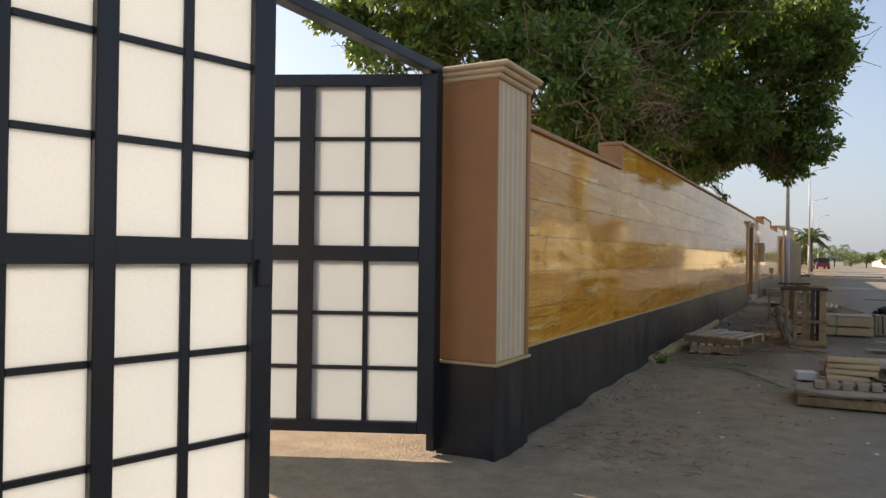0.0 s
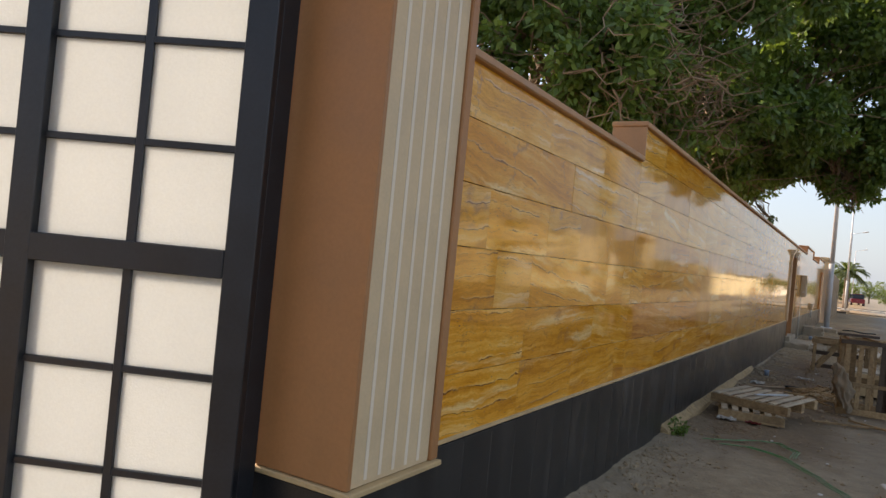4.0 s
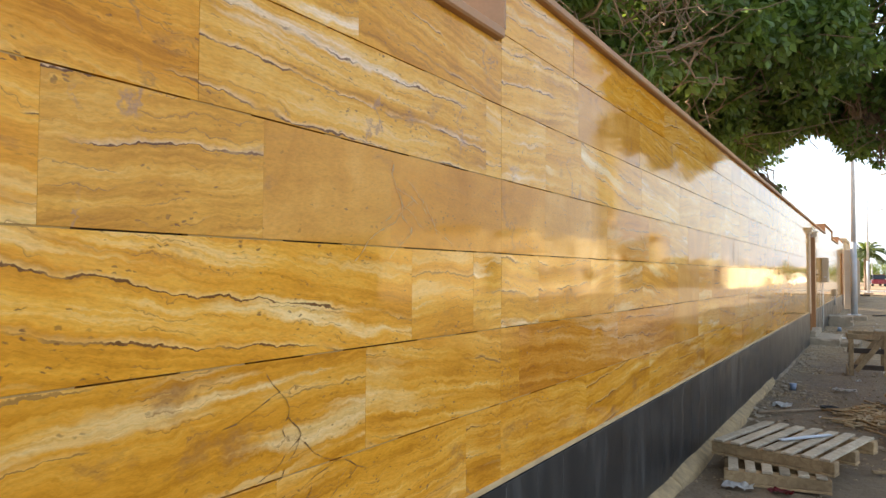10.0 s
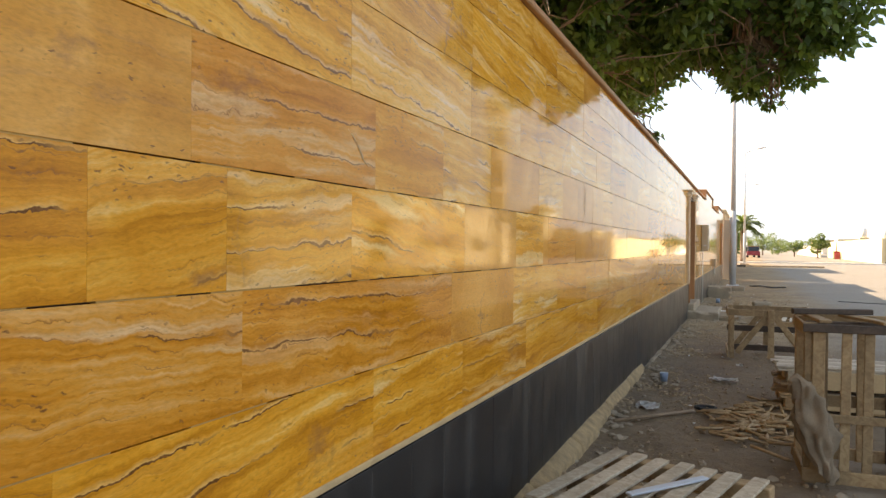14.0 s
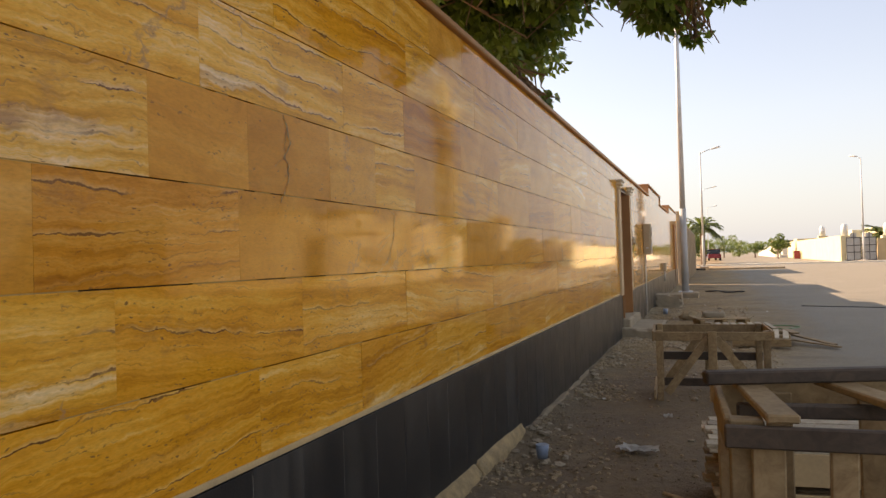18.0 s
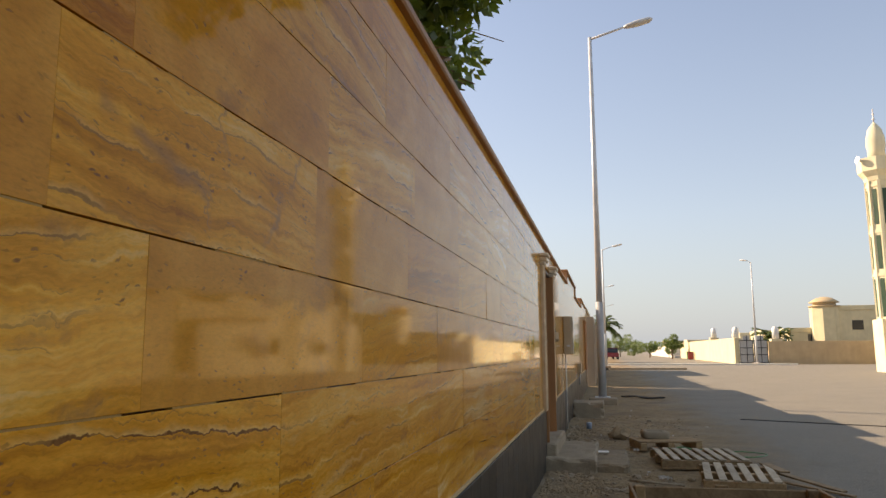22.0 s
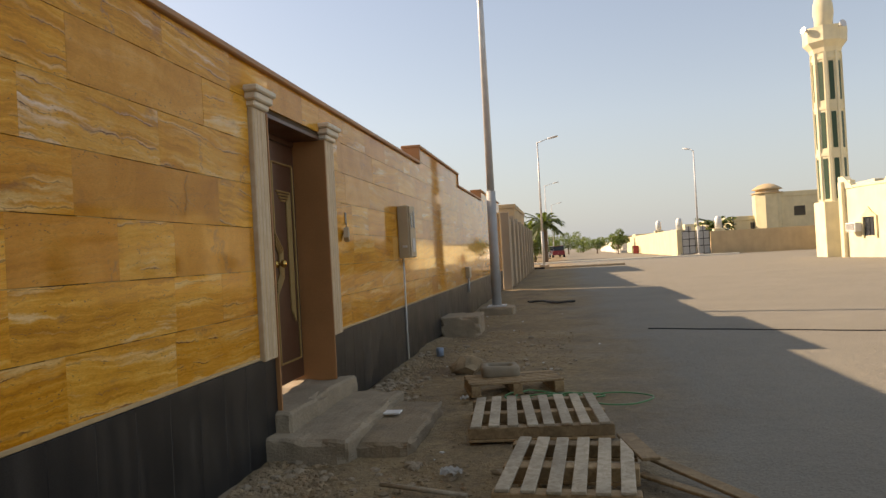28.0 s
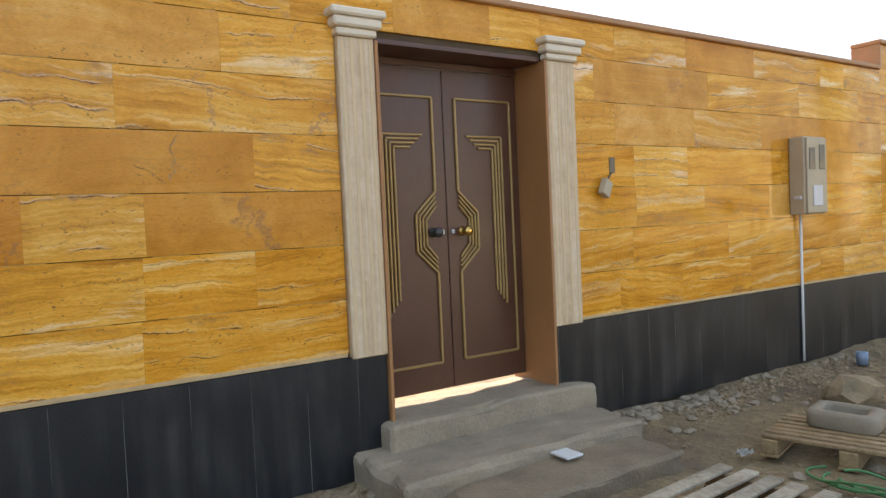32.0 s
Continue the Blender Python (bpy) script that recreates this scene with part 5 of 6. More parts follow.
# rubble and gravel along the wall base
def scatter(name, label, category, spots, material, seed, flat=0.7):
    """Many small broken stones in one mesh; a spot is (x, y, z, size)."""
    g = np.random.default_rng(seed)
    ico = bmesh.new()
    bmesh.ops.create_icosphere(ico, subdivisions=1, radius=1)
    base = np.array([v.co[:] for v in ico.verts])
    tris = [[v.index for v in f.verts] for f in ico.faces]
    ico.free()
    vs, fs = [], []
    for x, y, z, size in spots:
        a, b = g.uniform(0, 6.28, 2)
        ra = np.array([[math.cos(a), -math.sin(a), 0], [math.sin(a), math.cos(a), 0], [0, 0, 1]])
        rb2 = np.array([[1, 0, 0], [0, math.cos(b), -math.sin(b)], [0, math.sin(b), math.cos(b)]])
        q = (base * g.uniform(0.72, 1.22, (len(base), 1))) @ rb2.T @ ra.T * size * np.array([1, 1, flat]) + np.array([x, y, z])
        n = len(vs)
        vs += q.tolist()
        fs += [[n + i for i in t] for t in tris]
    me = bpy.data.meshes.new(name)
    me.from_pydata(vs, [], fs)
    me.materials.append(M[material])
    return tagged(new(name, me), label, category, kind="stuff")


def bank(count, seed, sizes, near, spans):
    """Spots for stones that lie thickest against the wall, in stretches of its length."""
    rb = random.Random(seed)
    out = []
    while len(out) < count:
        y0, y1 = rb.choice(spans)
        y = rb.uniform(y0, y1)
        x = 0.06 + abs(rb.gauss(0, near)) if rb.random() < 0.72 else rb.uniform(0.1, 2.2)
        if noise.noise((x * 1.7, y * 1.3, seed * 3.7)) < rb.uniform(-0.25, 0.4):
            continue
        z = rb.uniform(*sizes) * rb.uniform(0.6, 1.0)
        out.append((x, y, ground_height(x, y) + z * 0.15, z))
    return out


scatter("rubble", "fine gravel and crumbs of mortar on the dirt", "rubble", bank(9000, 3, (0.004, 0.011), 0.32, ((5.5, 34), (8, 24), (20, 31))), "rock", 3)
scatter("rubble", "broken mortar and stones along the wall base", "rubble", bank(5600, 4, (0.011, 0.028), 0.24, ((6, 24), (13, 23.3), (12, 22), (22.2, 23.5), (25.2, 31))), "rock", 4)
scatter("rubble", "pale chunks of broken concrete along the wall base", "rubble", bank(420, 6, (0.026, 0.060), 0.16, ((13, 23), (22.0, 23.5), (25.2, 30), (25.2, 27))), "concrete", 5, 0.55)
scatter("rubble", "dark clods of soil and bark in the dirt", "rubble", bank(1300, 8, (0.005, 0.015), 0.7, ((9, 24), (10, 17), (14, 22))), "clod", 6, 0.35)
lit = bmesh.new()
for k in range(60):
    y, x = rnd.uniform(6, 34), rnd.uniform(0.3, 2.6)
    s = rnd.uniform(0.008, 0.024)
    lump(lit, (x, y, ground_height(x, y) + 0.005), s, rnd, 0.4, 1)
loose("litter_bits", "small pale bits of litter in the dirt", "litter", lit, "paper", kind="stuff")


# ---- trees behind the wall ----
def limb(bm, a, b, r0, r1, rnd, bend=0.15, n=5):
    """A crooked tapering limb."""
    a, b = Vector(a), Vector(b)
    L = (b - a).length
    last, out = a, [a]
    for k in range(1, n + 1):
        p = a.lerp(b, k / n) + Vector((rnd.gauss(0, bend), rnd.gauss(0, bend), rnd.gauss(0, bend * 0.6))) * L * 0.25 * (1 if k < n else 0)
        tube(bm, last, p, r0 + (r1 - r0) * (k - 1) / n, r0 + (r1 - r0) * k / n, 8, False)
        last = p
        out.append(p)
    return out


def ficus(label, base, clumps, leaves, seed, size=0.10):
    rn = random.Random(seed)
    t = thing("tree", label, "tree", "trees behind the wall")
    tr, tw = bmesh.new(), bmesh.new()
    b = Vector(base)
    fork = b + Vector((rn.uniform(-0.2, 0.3), rn.uniform(-0.3, 0.3), 2.3))
    limb(tr, b, fork, 0.24, 0.17, rn, 0.1)
    limbs = bmesh.new()
    for k in range(0, len(clumps)):
        c = Vector(clumps[k][:3])
        big = [Vector(q[:3]) for q in clumps if q[3] > max(0.7, clumps[k][3])]
        root = fork if clumps[k][3] > 0.8 or not big else min(big, key=lambda q: (q - c).length)
        pts = limb(limbs, root, c, 0.07 if root is fork else 0.025, 0.015, rn, 0.25, 6)
        for j in range(20):
            q = rn.choice(pts[2:])
            e = c + Vector((rn.gauss(0, 1), rn.gauss(0, 1), rn.gauss(0, 0.7) - 0.25)) * clumps[k][3] * 0.6
            limb(tw, q, e, 0.014, 0.004, rn, 0.3, 4)
    part("trunk", tr, M["bark"], t)
    part("branchwork", limbs, M["bark"], t)
    tagged(part("twig_mass", tw, M["twig"], t), kind="stuff")
    leaf_cloud("crown", clumps, leaves, size, "leaf", t, seed, sprays=34)
    return t


first = ficus("large dense ficus tree overhanging the garden wall", (-2.6, 10.8, 0),
      [(-3.4, 9.6, 5.0, 1.2), (-1.7, 10.3, 4.6, 1.2), (-2.4, 11.4, 6.2, 1.6), (-0.8, 11.8, 5.2, 1.3), (0.3, 12.6, 5.9, 1.2), (-1.6, 12.8, 7.4, 1.5), (-3.8, 11.6, 7.2, 1.5), (0.9, 13.4, 6.8, 1.1), (-0.9, 11.0, 4.1, 0.6), (-4.6, 10.0, 5.6, 1.1), (-0.3, 13.5, 4.2, 0.9), (-1.2, 12.4, 3.7, 0.8), (-0.9, 9.7, 3.8, 0.65), (-1.3, 10.7, 3.4, 0.7), (-2.2, 9.6, 3.9, 0.8), (-2.0, 11.6, 3.6, 0.8), (-0.8, 14.2, 3.7, 0.6)], 112000, 2, 0.112)
bare, rw = bmesh.new(), random.Random(31)
for k in range(330):
    a = Vector((rw.uniform(-1.3, -0.1), rw.uniform(9.3, 13.6), rw.uniform(3.3, 4.6)))
    b = a + Vector((rw.gauss(0.15, 0.35), rw.gauss(0, 0.45), rw.gauss(-0.12, 0.32)))
    b.z = max(b.z, 2.95)
    limb(bare, a, b, rw.choice((0.006, 0.008, 0.012)), 0.003, rw, 0.35, 4)
tagged(part("twig_tangle", bare, M["twig"], first, "tangle of bare dry twigs under the crown"), kind="stuff")
ficus("large dense ficus tree overhanging the garden wall", (-2.2, 15.4, 0),
      [(-2.0, 14.8, 5.6, 1.6), (-0.4, 15.0, 4.6, 1.1), (0.8, 15.2, 5.4, 1.2), (1.9, 15.4, 6.1, 1.0), (0.2, 16.4, 6.8, 1.5), (0.9, 16.6, 4.6, 0.9), (1.05, 17.6, 4.1, 0.6), (1.5, 17.9, 4.05, 0.36), (0.55, 18.0, 4.15, 0.5), (0.9, 18.2, 3.66, 0.26), (-0.1, 19.0, 4.5, 0.45), (0.4, 17.6, 5.1, 0.9), (0.1, 16.8, 3.95, 0.65), (-0.5, 18.2, 4.0, 0.55), (0.2, 18.2, 4.0, 0.4), (0.5, 16.0, 4.0, 0.6), (1.75, 16.6, 4.45, 0.45), (1.9, 16.4, 5.2, 0.75), (-1.2, 15.2, 3.5, 0.7), (-0.9, 16.6, 3.7, 0.6), (-1.4, 17.0, 5.2, 1.3), (-0.2, 17.6, 4.4, 0.9), (-2.6, 16.6, 7.2, 1.5), (0.7, 14.6, 4.3, 0.7), (1.25, 17.85, 3.52, 0.28), (0.3, 17.4, 4.3, 0.6), (-0.8, 15.6, 3.8, 0.7), (1.37, 17.92, 3.2, 0.11), (2.2, 15.9, 5.6, 0.7), (1.65, 16.9, 3.85, 0.45), (1.85, 16.5, 4.05, 0.42), (1.48, 17.1, 3.42, 0.28), (1.75, 16.8, 3.62, 0.25), (1.2, 17.0, 3.45, 0.25)], 112000, 3, 0.112)
ficus("smaller ficus tree behind the wall with twigs reaching over it", (-2.4, 19.4, 0),
      [(-2.2, 19.2, 5.0, 1.3), (-1.0, 19.6, 4.0, 0.8), (-1.7, 20.2, 4.7, 0.4), (-0.8, 19.6, 4.1, 0.3), (-0.5, 19.5, 3.6, 0.2), (-1.6, 18.4, 5.8, 1.2), (-0.4, 19.0, 4.3, 0.7), (-0.8, 18.2, 3.9, 0.7), (-0.10, 18.6, 2.98, 0.10)], 26000, 4, 0.11)


# ---- concrete fence and buildings beyond the stone wall ----
cf = thing("fence_concrete", "tan precast concrete fence with square posts", "fence", kind="structure")
for k in range(9):
    y = 43.9 + 2.55 * k
    part("post", bbox(0.0, y, 0.0, 0.30, y + 0.3, 2.75 - 0.02 * k, 0.01), M["fence"], cf)
    part("panel", bbox(0.06, y + 0.302, 0.0, 0.2, y + 2.548, 2.6 - 0.02 * k, 0.01), M["fence"], cf)
hb = thing("house", "plain tan house block behind the fence", "house")
part("wall", bbox(-9, 58, 0, -0.35, 68, 3.72, 0.02), M["tan_wall"], hb)
part("parapet", bbox(-9.05, 57.95, 3.722, -0.30, 68.05, 3.95, 0.02), M["tan_wall"], hb)
kb = thing("kerb", "dark and white painted kerb at the street corner", "kerb", kind="structure")
for k in range(8):
    part("kerbstone", bbox(-0.9 + 0.9 * k, 68.0, -0.05, -0.02 + 0.9 * k, 68.3, 0.13, 0.02), M["concrete" if k > 1 else "rubber"], kb)
part("far_kerb", bbox(-6, 84, -0.05, 17.4, 84.3, 0.13, 0.02), M["white_wall"], kb, "pale kerb across the side street")


def palm(x, y, h, seed):
    rn = random.Random(seed)
    t = thing("palm_tree", "date palm with drooping fronds by the street", "palm", "palms", at=pose(x, y, 0))
    tr = lathe(bmesh.new(), (0, 0, 0), [(0.26 + 0.05 * (k % 2), h * k / 14) for k in range(15)], 12)
    part("trunk", tr, M["bark"], t)
    for k in range(44):
        a, lift = k * 2.4, rn.uniform(-0.3, 1.2)
        bm = bmesh.new()
        pts = [Vector((math.cos(a) * s * 2.1, math.sin(a) * s * 2.1, h + lift * s * 2.3 - s * s * (1.35 + rn.random() * 0.3))) for s in [j / 9 for j in range(10)]]
        side = Vector((-math.sin(a), math.cos(a), 0))
        for p, q in zip(pts, pts[1:]):
            tube(bm, p, q, 0.02, 0.015, 4, False)
            for sgn in (-1, 1):
                for u in (0.0, 0.33, 0.66):
                    c = p.lerp(q, u)
                    tip = c + side * sgn * 0.34 + (q - p) * 0.9 + Vector((0, 0, -0.12))
                    w = (q - p).normalized() * 0.075
                    bm.faces.new([bm.verts.new(v) for v in (c - w, c + w, tip)])
        part("frond", bm, M["palm"], t)


palm(0.45, 92, 3.9, 1)
palm(18.6, 99, 2.6, 2)
palm(-1.6, 100, 3.6, 3)


def bush(label, x, y, z, r, n, seed, mat="farleaf"):
    rn = random.Random(seed)
    t = thing("tree", label, "tree", "far street trees", at=pose(x, y, 0))
    tr = bmesh.new()
    cl = [(rn.gauss(0, r * 0.5), rn.gauss(0, r * 0.5), z + rn.gauss(0, r * 0.35), r * rn.uniform(0.45, 0.7)) for _ in range(7)]
    limb(tr, (0, 0, 0), (0, 0, z * 0.7), 0.14, 0.1, rn, 0.05)
    for c in cl:
        limb(tr, (0, 0, z * 0.6), c[:3], 0.06, 0.02, rn, 0.2)
    part("trunk", tr, M["bark"], t)
    leaf_cloud("crown", cl, n, 0.26, mat, t, seed)


bush("dark leafy tree beside the palm", -0.8, 97, 2.0, 1.8, 2500, 21)
bush("round green street tree", 10.5, 128, 1.7, 1.2, 2600, 22)
bush("round green street tree", 8.5, 150, 1.9, 1.4, 2000, 23)
bush("hazy green tree far down the street", 3.5, 165, 2.4, 2.2, 3600, 24)
bush("hazy green tree far down the street", 0.0, 175, 2.8, 2.4, 3600, 25)
bush("hazy green tree far down the street", 7.0, 185, 2.4, 2.0, 2600, 26)


# ---- across the road: mosque ----
def facade_window(t, x, y, z0, z1, w):
    """A dark window with a pointed moulded surround in a wall that faces -x."""
    win = part("window", bbox(x - 0.012, y - w / 2, z0, x + 0.05, y + w / 2, z1, 0.004), M["glass"], t)
    for k in range(3):
        part("bar", bbox(x - 0.03, y - w / 2 + w * (k + 0.5) / 3 - 0.015, z0, x - 0.013, y - w / 2 + w * (k + 0.5) / 3 + 0.015, z1, 0.003), M["gate_steel"], win)
    o = 0.16
    arch = [(y - w / 2 - o, z0 - 0.1), (y - w / 2 - o, z1 + 0.05), (y - w / 4, z1 + 0.3), (y, z1 + 0.55), (y + w / 4, z1 + 0.3), (y + w / 2 + o, z1 + 0.05), (y + w / 2 + o, z0 - 0.1), (y + w / 2, z0 - 0.1), (y + w / 2, z1 + 0.01), (y - w / 2, z1 + 0.01), (y - w / 2, z0 - 0.1)]
    part("surround", prism(bmesh.new(), arch, x - 0.09, x - 0.002), M["cream_wall2"], win)


def aircon(t, x, y, z, split):
    a = part("air_conditioner", bbox(x - 0.45, y - 0.42, z, x - 0.04, y + 0.42, z + (0.6 if split else 0.45), 0.02), M["white"], t, "white air conditioner on brackets")
    if split:
        part("fan_grille", lathe(bmesh.new(), (0, 0, 0), [(0.22, 0), (0.22, 0.012), (0.05, 0.02)], 20), M["meter_glass"], a, "", pose(x - 0.452, y + 0.08, z + 0.3, 0, -90, 0))
    else:
        for k in range(6):
            part("slat", bbox(x - 0.462, y - 0.36, z + 0.06 + k * 0.06, x - 0.451, y + 0.36, z + 0.09 + k * 0.06, 0.002), M["meter_glass"], a)
    part("bracket", bbox(x - 0.42, y - 0.40, z - 0.05, x - 0.03, y + 0.40, z - 0.002, 0.004), M["galv"], a)


MX = 0.0
MOSQUE = pose(17.6, 61.5, 0, 0, 0, 12.3)
mq = thing("mosque", "cream rendered mosque with a stepped parapet and arched windows", "mosque", at=MOSQUE)
part("wall", bbox(MX, -24.0, -0.1, MX + 14, 0.0, 3.75, 0.03), M["cream_wall"], mq)
for a, b, h in ((-1.0, 0.0, 4.2), (-4.4, -1.0, 3.9), (-5.6, -4.4, 4.25), (-9.5, -5.6, 3.95), (-11, -9.5, 4.4), (-14.0, -11, 4.0), (-16, -14.0, 4.5), (-24, -16, 4.1)):
    part("parapet", bbox(MX - 0.02, a + 0.002, 3.752, MX + 0.3, b - 0.002, h, 0.02), M["cream_wall"], mq)
for y in (-0.35, -4.5, -5.3, -9.8, -14.5):
    part("rib", bbox(MX - 0.22, y - 0.16, -0.1, MX - 0.002, y + 0.16, 4.15, 0.02), M["cream_wall"], mq)
for y in (-2.45, -6.75):
    facade_window(mq, MX, y, 1.12, 2.10, 0.92)
aircon(mq, MX, -1.45, 1.40, False)
for pts in ([(-1.3, 3.752), (-0.45, 4.45), (0.0, 4.45), (0.0, 3.752)], [(-6.4, 3.752), (-5.5, 4.55), (-4.5, 4.55), (-3.6, 3.752)]):
    part("gable", prism(bmesh.new(), pts, MX - 0.05, MX + 0.32), M["cream_wall"], mq, "stepped parapet peak")
hut = part("roof_hut", bbox(3.0, -7.4, 3.70, 6.0, -4.4, 4.85, 0.02), M["cream_wall"], mq, "stair head on the flat roof")
part("hut_roof", bbox(2.85, -7.55, 4.852, 6.15, -4.25, 4.97, 0.01), M["tan_wall"], hut)
an = thing("mosque_annex", "low cream annex with a sloping roof beside the mosque", "annex", at=MOSQUE)
part("wall", prism(bmesh.new(), [(-14.2, -0.1), (-8.66, -0.1), (-8.66, 3.2), (-14.2, 2.95)], -1.1, MX - 0.23), M["cream_wall"], an)
part("roof", prism(bmesh.new(), [(-14.35, 2.96), (-8.56, 3.21), (-8.56, 3.31), (-14.35, 3.06)], -1.3, MX - 0.23), M["tan_wall"], an)
part("step", bbox(-0.9, -15.2, 0, -0.25, -14.22, 0.35, 0.01), M["cream_wall"], an)
aircon(an, -1.1, -10.45, 1.72, True)
aircon(an, -1.1, -9.5, 1.32, False)
part("sign", bbox(-1.13, -12.1, 0.96, -1.102, -11.66, 1.16, 0.003), M["white"], an, "small white sign")


def minaret(x, y):
    t = thing("minaret", "slim cream octagonal minaret with green louvred slots", "minaret", at=pose(x, y, 0))
    part("base", bbox(-0.85, -0.85, -0.1, 0.85, 0.85, 3.2, 0.03), M["cream_wall"], t)
    part("shaft", lathe(bmesh.new(), (0, 0, 0), [(0.82, 3.2), (0.76, 11.9)], 8, False), M["cream_wall"], t)
    for row, (z0, z1) in enumerate(((3.2, 5.85), (6.15, 8.55), (8.95, 11.5))):
        r = (0.81, 0.79, 0.77)[row]
        for k in range(8):
            a = (k + 1.0) * math.tau / 8
            ap = r * math.cos(math.pi / 8)
            part("slot", bbox(ap - 0.03, -0.13, z0 + 0.15, ap + 0.02, 0.13, z1 - 0.15, 0.004), M["green_glass"], t, "green louvred slot", pose(0, 0, 0, 0, 0, math.degrees(a)))
        part("band", lathe(bmesh.new(), (0, 0, 0), [(r + 0.035, z1), (r + 0.035, z1 + 0.2)], 8, False), M["cream_wall"], t)
    for k in range(8):
        a = (k + 0.5) * math.tau / 8
        part("corner_rib", bbox(-0.06, -0.085, 3.2, 0.06, 0.085, 11.9, 0.01), M["cream_wall"], t, at=pose(0.78 * math.cos(a), 0.78 * math.sin(a), 0, 0, 0, math.degrees(a)))
    part("balcony", lathe(bmesh.new(), (0, 0, 0), [(0.80, 11.9), (0.88, 12.15), (1.16, 12.5), (1.18, 13.35), (1.08, 13.37), (1.06, 12.8), (0.4, 12.78)], 8, False), M["cream_wall"], t)
    part("turret", lathe(bmesh.new(), (0, 0, 0), [(0.50, 12.78), (0.50, 13.9), (0.56, 14.3), (0.53, 14.8), (0.40, 15.3), (0.18, 15.65), (0.05, 15.8)], 16), M["cream_wall"], t)
    part("finial", lathe(bmesh.new(), (0, 0, 0), [(0.04, 15.8), (0.04, 15.95), (0.11, 16.03), (0.04, 16.1), (0.04, 16.3), (0.08, 16.36), (0.03, 16.42), (0.03, 16.6), (0.05, 16.65), (0.01, 16.72)], 10), M["galv"], t)
    for k in range(4):
        a = k * math.tau / 4 + 0.4
        part("loudspeaker", lathe(bmesh.new(), (0, 0, 0), [(0.06, 0), (0.08, 0.15), (0.22, 0.36)], 12), M["galv"], t, "", pose(1.1 * math.cos(a), 1.1 * math.sin(a), 13.2, 0, 78, math.degrees(a)))


minaret(18.05, 63.6)


# ---- far walls, gate and houses ----
bw = thing("boundary_wall", "tan boundary wall beside the metal gate", "wall", kind="structure", bm=bbox(15.9, 88.0, 0, 40, 88.3, 2.15, 0.01), material=M["tan_wall"])
bw2 = thing("boundary_wall", "long sunlit yellow boundary wall along the street", "wall", kind="structure", bm=bbox(12.9, 88.4, 0, 13.2, 140, 2.5, 0.01), material=M["cream_wall2"])
thing("boundary_wall", "white boundary wall further along the street", "wall", kind="structure", bm=bbox(11.8, 142, 0, 12.1, 200, 2.0, 0.01), material=M["white_wall"])
mg = thing("metal_gate", "black and grey double metal gate in the wall", "gate")
for a, b in ((13.3, 14.54), (14.58, 15.82)):
    lf = part("leaf", bbox(a, 88.1, 0.1, b, 88.16, 2.3, 0.01), M["grey_paint"], mg)
    for z in (0.1, 0.85, 1.5, 2.22):
        part("rail", bbox(a, 88.05, z, b, 88.098, z + 0.07, 0.005), M["gate_steel"], lf)
    for x in (a, b - 0.07, (a + b) / 2):
        part("bar", bbox(x, 88.03, 0.1, x + 0.06, 88.049, 2.75 if x == (a + b) / 2 else 2.3, 0.005), M["gate_steel"], lf)
    part("arch", prism(bmesh.new(), [(88.1, 2.302), (88.16, 2.302), (88.16, 2.7), (88.1, 2.7)], a + 0.35, b - 0.35), M["grey_paint"], lf)


def house(label, x, y, w, d, h, mat, windows=2, extra=None):
    t = thing("house", label, "house", "far houses", at=pose(x, y, 0))
    part("wall", bbox(0, 0, 0, w, d, h, 0.02), M[mat], t)
    part("parapet", bbox(-0.08, -0.08, h, w + 0.08, d + 0.08, h + 0.5, 0.02), M[mat], t)
    for k in range(windows):
        u = w * (k + 0.5) / windows
        win = part("window", bbox(u - 0.55, -0.03, h * 0.62, u + 0.55, 0.02, h * 0.62 + 1.0, 0.01), M["glass"], t)
        part("frame", bbox(u - 0.65, -0.05, h * 0.62 - 0.12, u + 0.65, -0.031, h * 0.62 - 0.02, 0.01), M[mat], win)
    for k in range(windows):
        v = d * (k + 0.5) / windows
        part("window", bbox(-0.03, v - 0.55, h * 0.62, 0.02, v + 0.55, h * 0.62 + 1.0, 0.01), M["glass"], t)
    return t


h1 = house("two-storey cream house with a small domed tower", 24.9, 98, 8, 9, 5.5, "cream_wall2", 2)
part("tower", lathe(bmesh.new(), (-0.9, 0.8, 0), [(1.5, 0), (1.5, 5.9)], 8, False), M["cream_wall2"], h1)
part("dome", lathe(bmesh.new(), (-0.9, 0.8, 0), [(1.6, 5.9), (1.6, 6.02), (1.15, 6.06), (1.15, 6.3), (1.5, 6.35), (1.5, 6.42), (1.15, 6.65), (0.8, 6.85), (0.4, 6.97), (0.1, 7.0)], 16), M["tan_wall"], h1, "low tan dome")
house("low cream outbuilding behind the wall", 20.5, 99, 4.5, 5, 3.2, "cream_wall2", 1)
house("far cream house behind the mosque", 27, 80, 7, 6, 5.0, "cream_wall", 2)
part("roof", prism(bmesh.new(), [(66, 5.6), (70, 5.6), (68, 6.6)], 33, 38), M["roof_tile"], thing("house_roof", "small brown tiled roof above the mosque", "roof"))
rh = random.Random(8)
for k in range(16):
    house("pale house far along the street", 14.5 + rh.uniform(0, 30), 108 + k * 10 + rh.uniform(-3, 3), rh.uniform(7, 12), rh.uniform(6, 9), rh.choice((2.7, 2.9, 3.1, 3.5)), rh.choice(("cream_wall", "tan_wall", "white_wall", "cream_wall2")), 2)
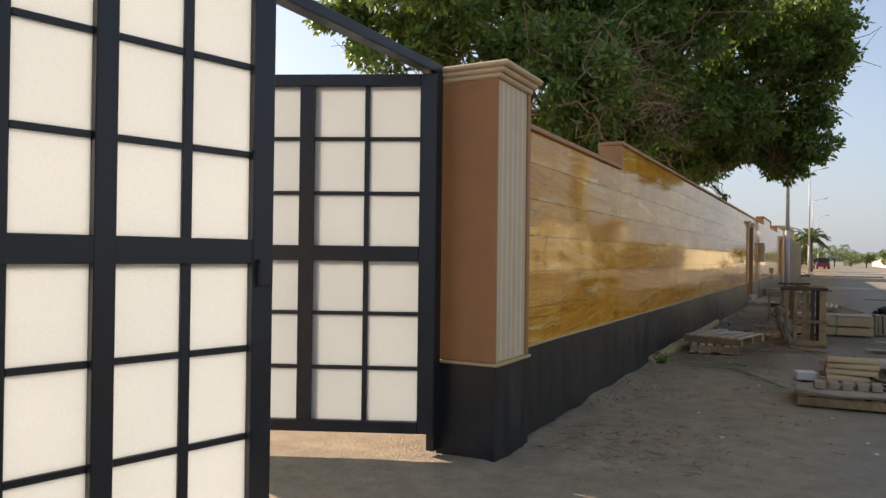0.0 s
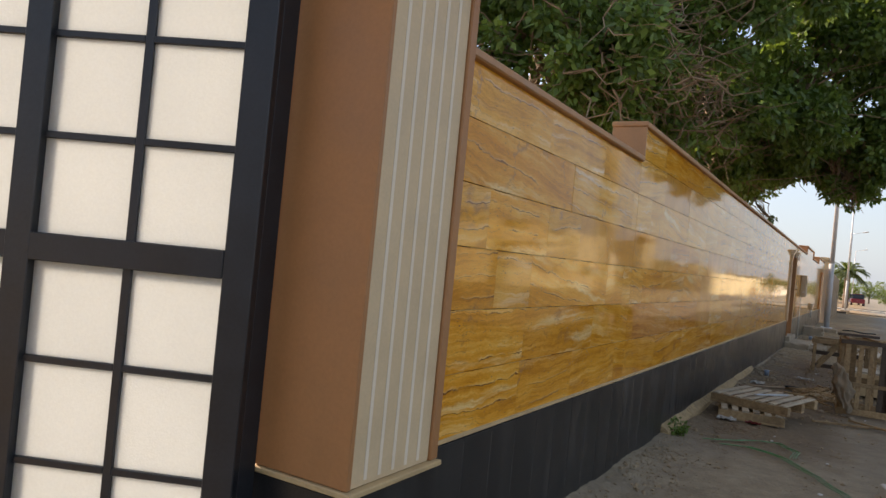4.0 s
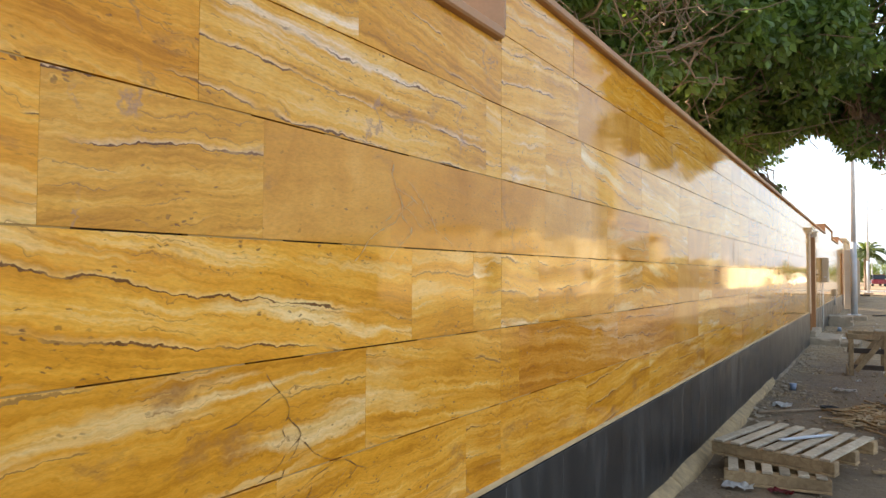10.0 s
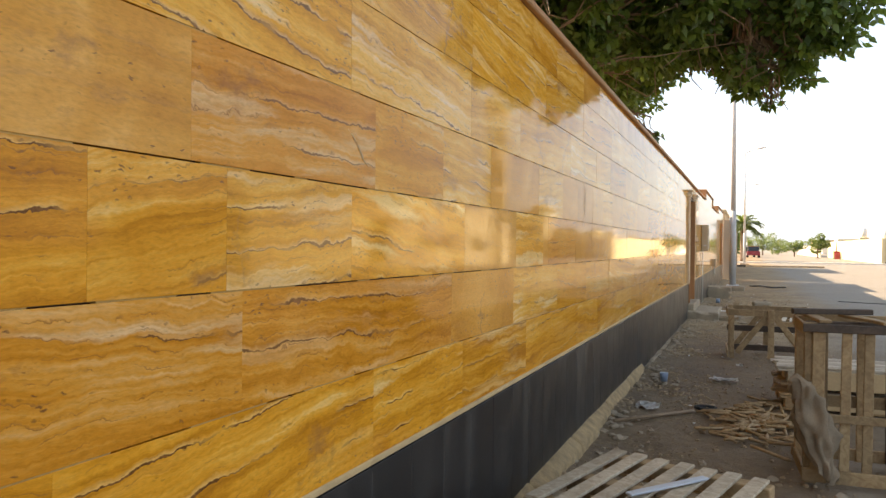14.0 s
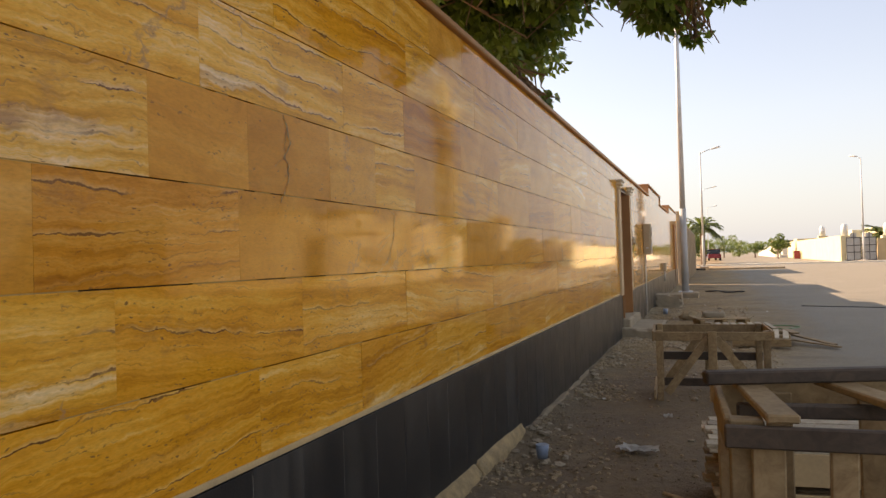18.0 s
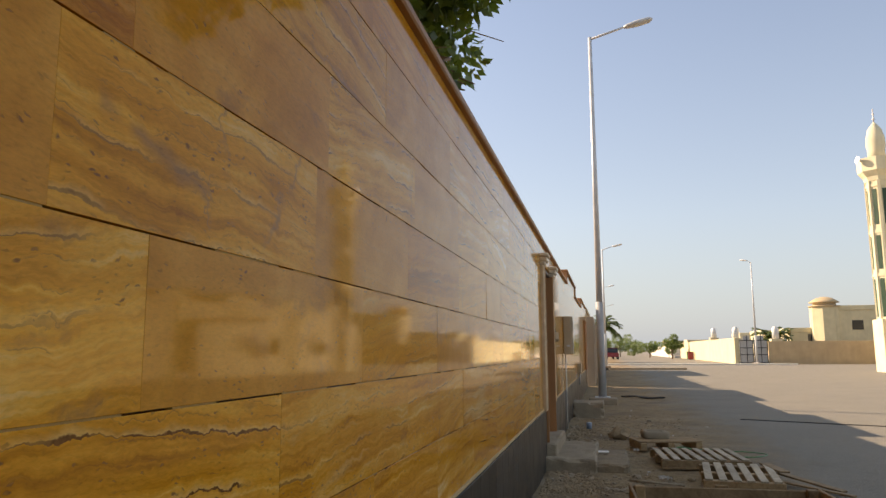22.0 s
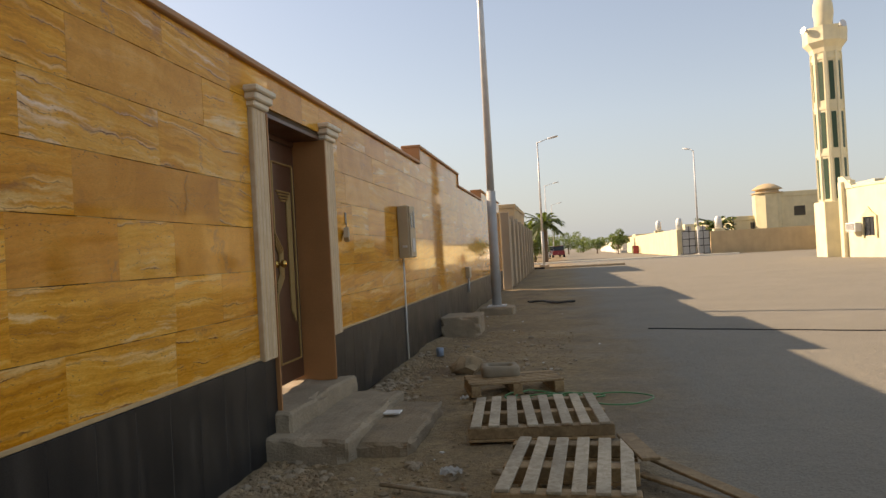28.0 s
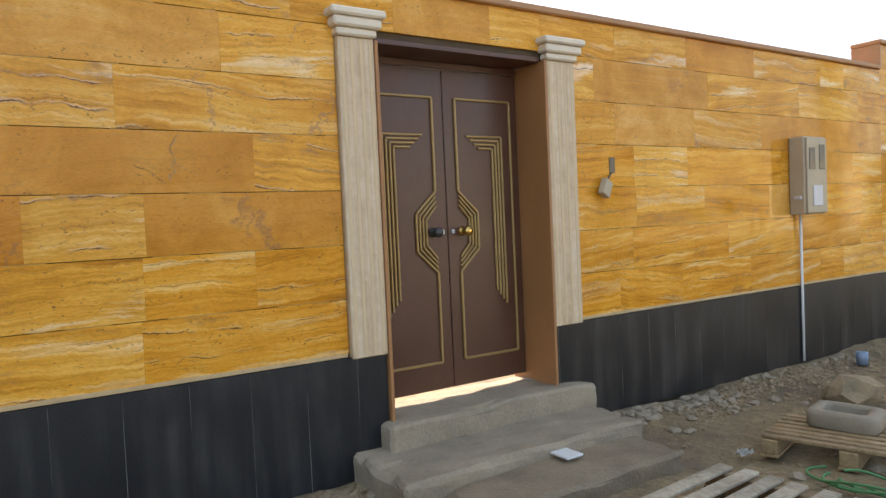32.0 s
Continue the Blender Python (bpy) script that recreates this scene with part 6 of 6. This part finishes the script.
for k in range(10):
    house("tan house far along the street", -14 - rh.uniform(0, 8), 108 + k * 12, 10, 9, rh.choice((3.0, 3.4, 3.8)), rh.choice(("tan_wall", "white_wall", "cream_wall")), 2)
for x, y, z, r in ((15.5, 103, 2.7, 0.36), (18.5, 97, 2.5, 0.36), (15.2, 118, 3.0, 0.36)):
    tk = thing("water_tank", "white plastic water tank on a roof", "water tank", "roof tanks", at=pose(x, y, 0))
    part("stand", bbox(-0.55, -0.55, 0, 0.55, 0.55, z, 0.02), M["cream_wall2"], tk)
    part("tank", lathe(bmesh.new(), (0, 0, 0), [(r, z), (r, z + 1.05), (r * 0.6, z + 1.25), (0.2, z + 1.3)], 16), M["white"], tk)


def car(label, x, y, turn, paint):
    t = thing("car", label, "car", "parked cars", at=pose(x, y, 0, 0, 0, turn))
    body = bmesh.new()
    prism(body, [(-2.3, 0.35), (2.3, 0.35), (2.35, 0.85), (1.5, 0.98), (-2.25, 1.0)], -0.88, 0.88)
    bmesh.ops.bevel(body, geom=body.edges[:], offset=0.07, segments=2, affect="EDGES")
    part("body", body, M[paint], t)
    cab = bmesh.new()
    prism(cab, [(-2.15, 1.0), (1.1, 1.0), (0.5, 1.62), (-1.9, 1.66)], -0.78, 0.78)
    bmesh.ops.bevel(cab, geom=cab.edges[:], offset=0.08, segments=2, affect="EDGES")
    part("cabin", cab, M["glass"], t)
    part("roof", bbox(-0.72, -1.85, 1.655, 0.72, 0.45, 1.70, 0.02), M[paint], t)
    for wx in (-0.8, 0.8):
        for wy in (-1.45, 1.45):
            wh = part("wheel", lathe(bmesh.new(), (0, 0, 0), [(0.34, -0.11), (0.36, -0.05), (0.36, 0.05), (0.34, 0.11)], 18), M["rubber"], t, "", pose(wx, wy, 0.36, 0, 90, 0))
            part("rim", lathe(bmesh.new(), (0, 0, 0), [(0.2, -0.115), (0.2, 0.115)], 14), M["galv"], wh)
    for wx in (-0.7, 0.7):
        part("tail_lamp", bbox(wx - 0.12, -2.34, 0.72, wx + 0.12, -2.26, 0.92, 0.01), M["red"], t)


car("red car parked along the street", 1.6, 126, 2, "red")
car("dark silver off-road car parked along the street", 1.0, 134, 2, "silver")
for y, m in ((120.5, "red"), (122, "green_hose")):
    tn = thing("rubbish_bin", "street rubbish bin by the yellow wall", "bin", "street bins")
    part("body", bbox(12.0, y, 0, 12.7, y + 0.7, 1.0, 0.04), M[m], tn)
    part("lid", bbox(11.95, y - 0.03, 1.002, 12.75, y + 0.73, 1.1, 0.03), M[m], tn)
# crack-like tar joints across the road
tj = bmesh.new()
for k in range(48):
    x = 3.4 + k * 0.25
    a, b = Vector((x, 30.62 - 0.42 * (x - 3.4) + 0.02 * math.sin(k * 1.7), -0.016)), Vector((x + 0.25, 30.62 - 0.42 * (x - 3.15) + 0.02 * math.sin((k + 1) * 1.7), -0.016))
    tube(tj, a, b, 0.014, sides=5, caps=False)
loose("tar_joint", "dark tar joint across the road", "road joint", tj, "rubber", kind="stuff")
mh = thing("drain_grate", "iron drain grate in the road", "drain")
part("frame", bbox(5.80, 26.4, -0.03, 6.42, 26.95, -0.012, 0.004), M["meter_glass"], mh)
for k in range(7):
    part("bar", bbox(5.84 + 0.08 * k, 26.43, -0.0115, 5.88 + 0.08 * k, 26.92, -0.004, 0.002), M["galv"], mh)
cb = bmesh.new()
for off in (0.0, 0.07, 0.12):
    pts = [Vector((1.2 + 1.1 * u + 0.05 * math.sin(9 * u + off * 40), 37.1 - 0.9 * u + off + 0.09 * math.sin(7 * u + off * 60), 0.02 + 0.03 * math.sin(5 * u) ** 2)) for u in [j / 24 for j in range(25)]]
    for a, b in zip(pts, pts[1:]):
        tube(cb, a, b, 0.022, sides=6, caps=False)
loose("cable_coil", "dark twisted cable lying at the road edge", "cable", cb, "cable")
rg2 = bmesh.new()
pts = [Vector((0.81 + 0.085 * math.cos(a), 15.04 + 0.06 * math.sin(a), 0.03)) for a in [k * math.tau / 20 for k in range(21)]]
for a, b in zip(pts, pts[1:]):
    tube(rg2, a, b, 0.014, sides=6, caps=False)
loose("rubber_ring", "small black rubber ring on the dirt", "ring", rg2, "rubber")
thing("trim_strip", "pale blue plastic strip lying on the pallet", "strip", bm=bbox(-0.26, -0.022, 0, 0.26, 0.022, 0.012, 0.003), material=M["strip"], at=pose(0.80, 12.02, 0.268, 0, 0, 52))
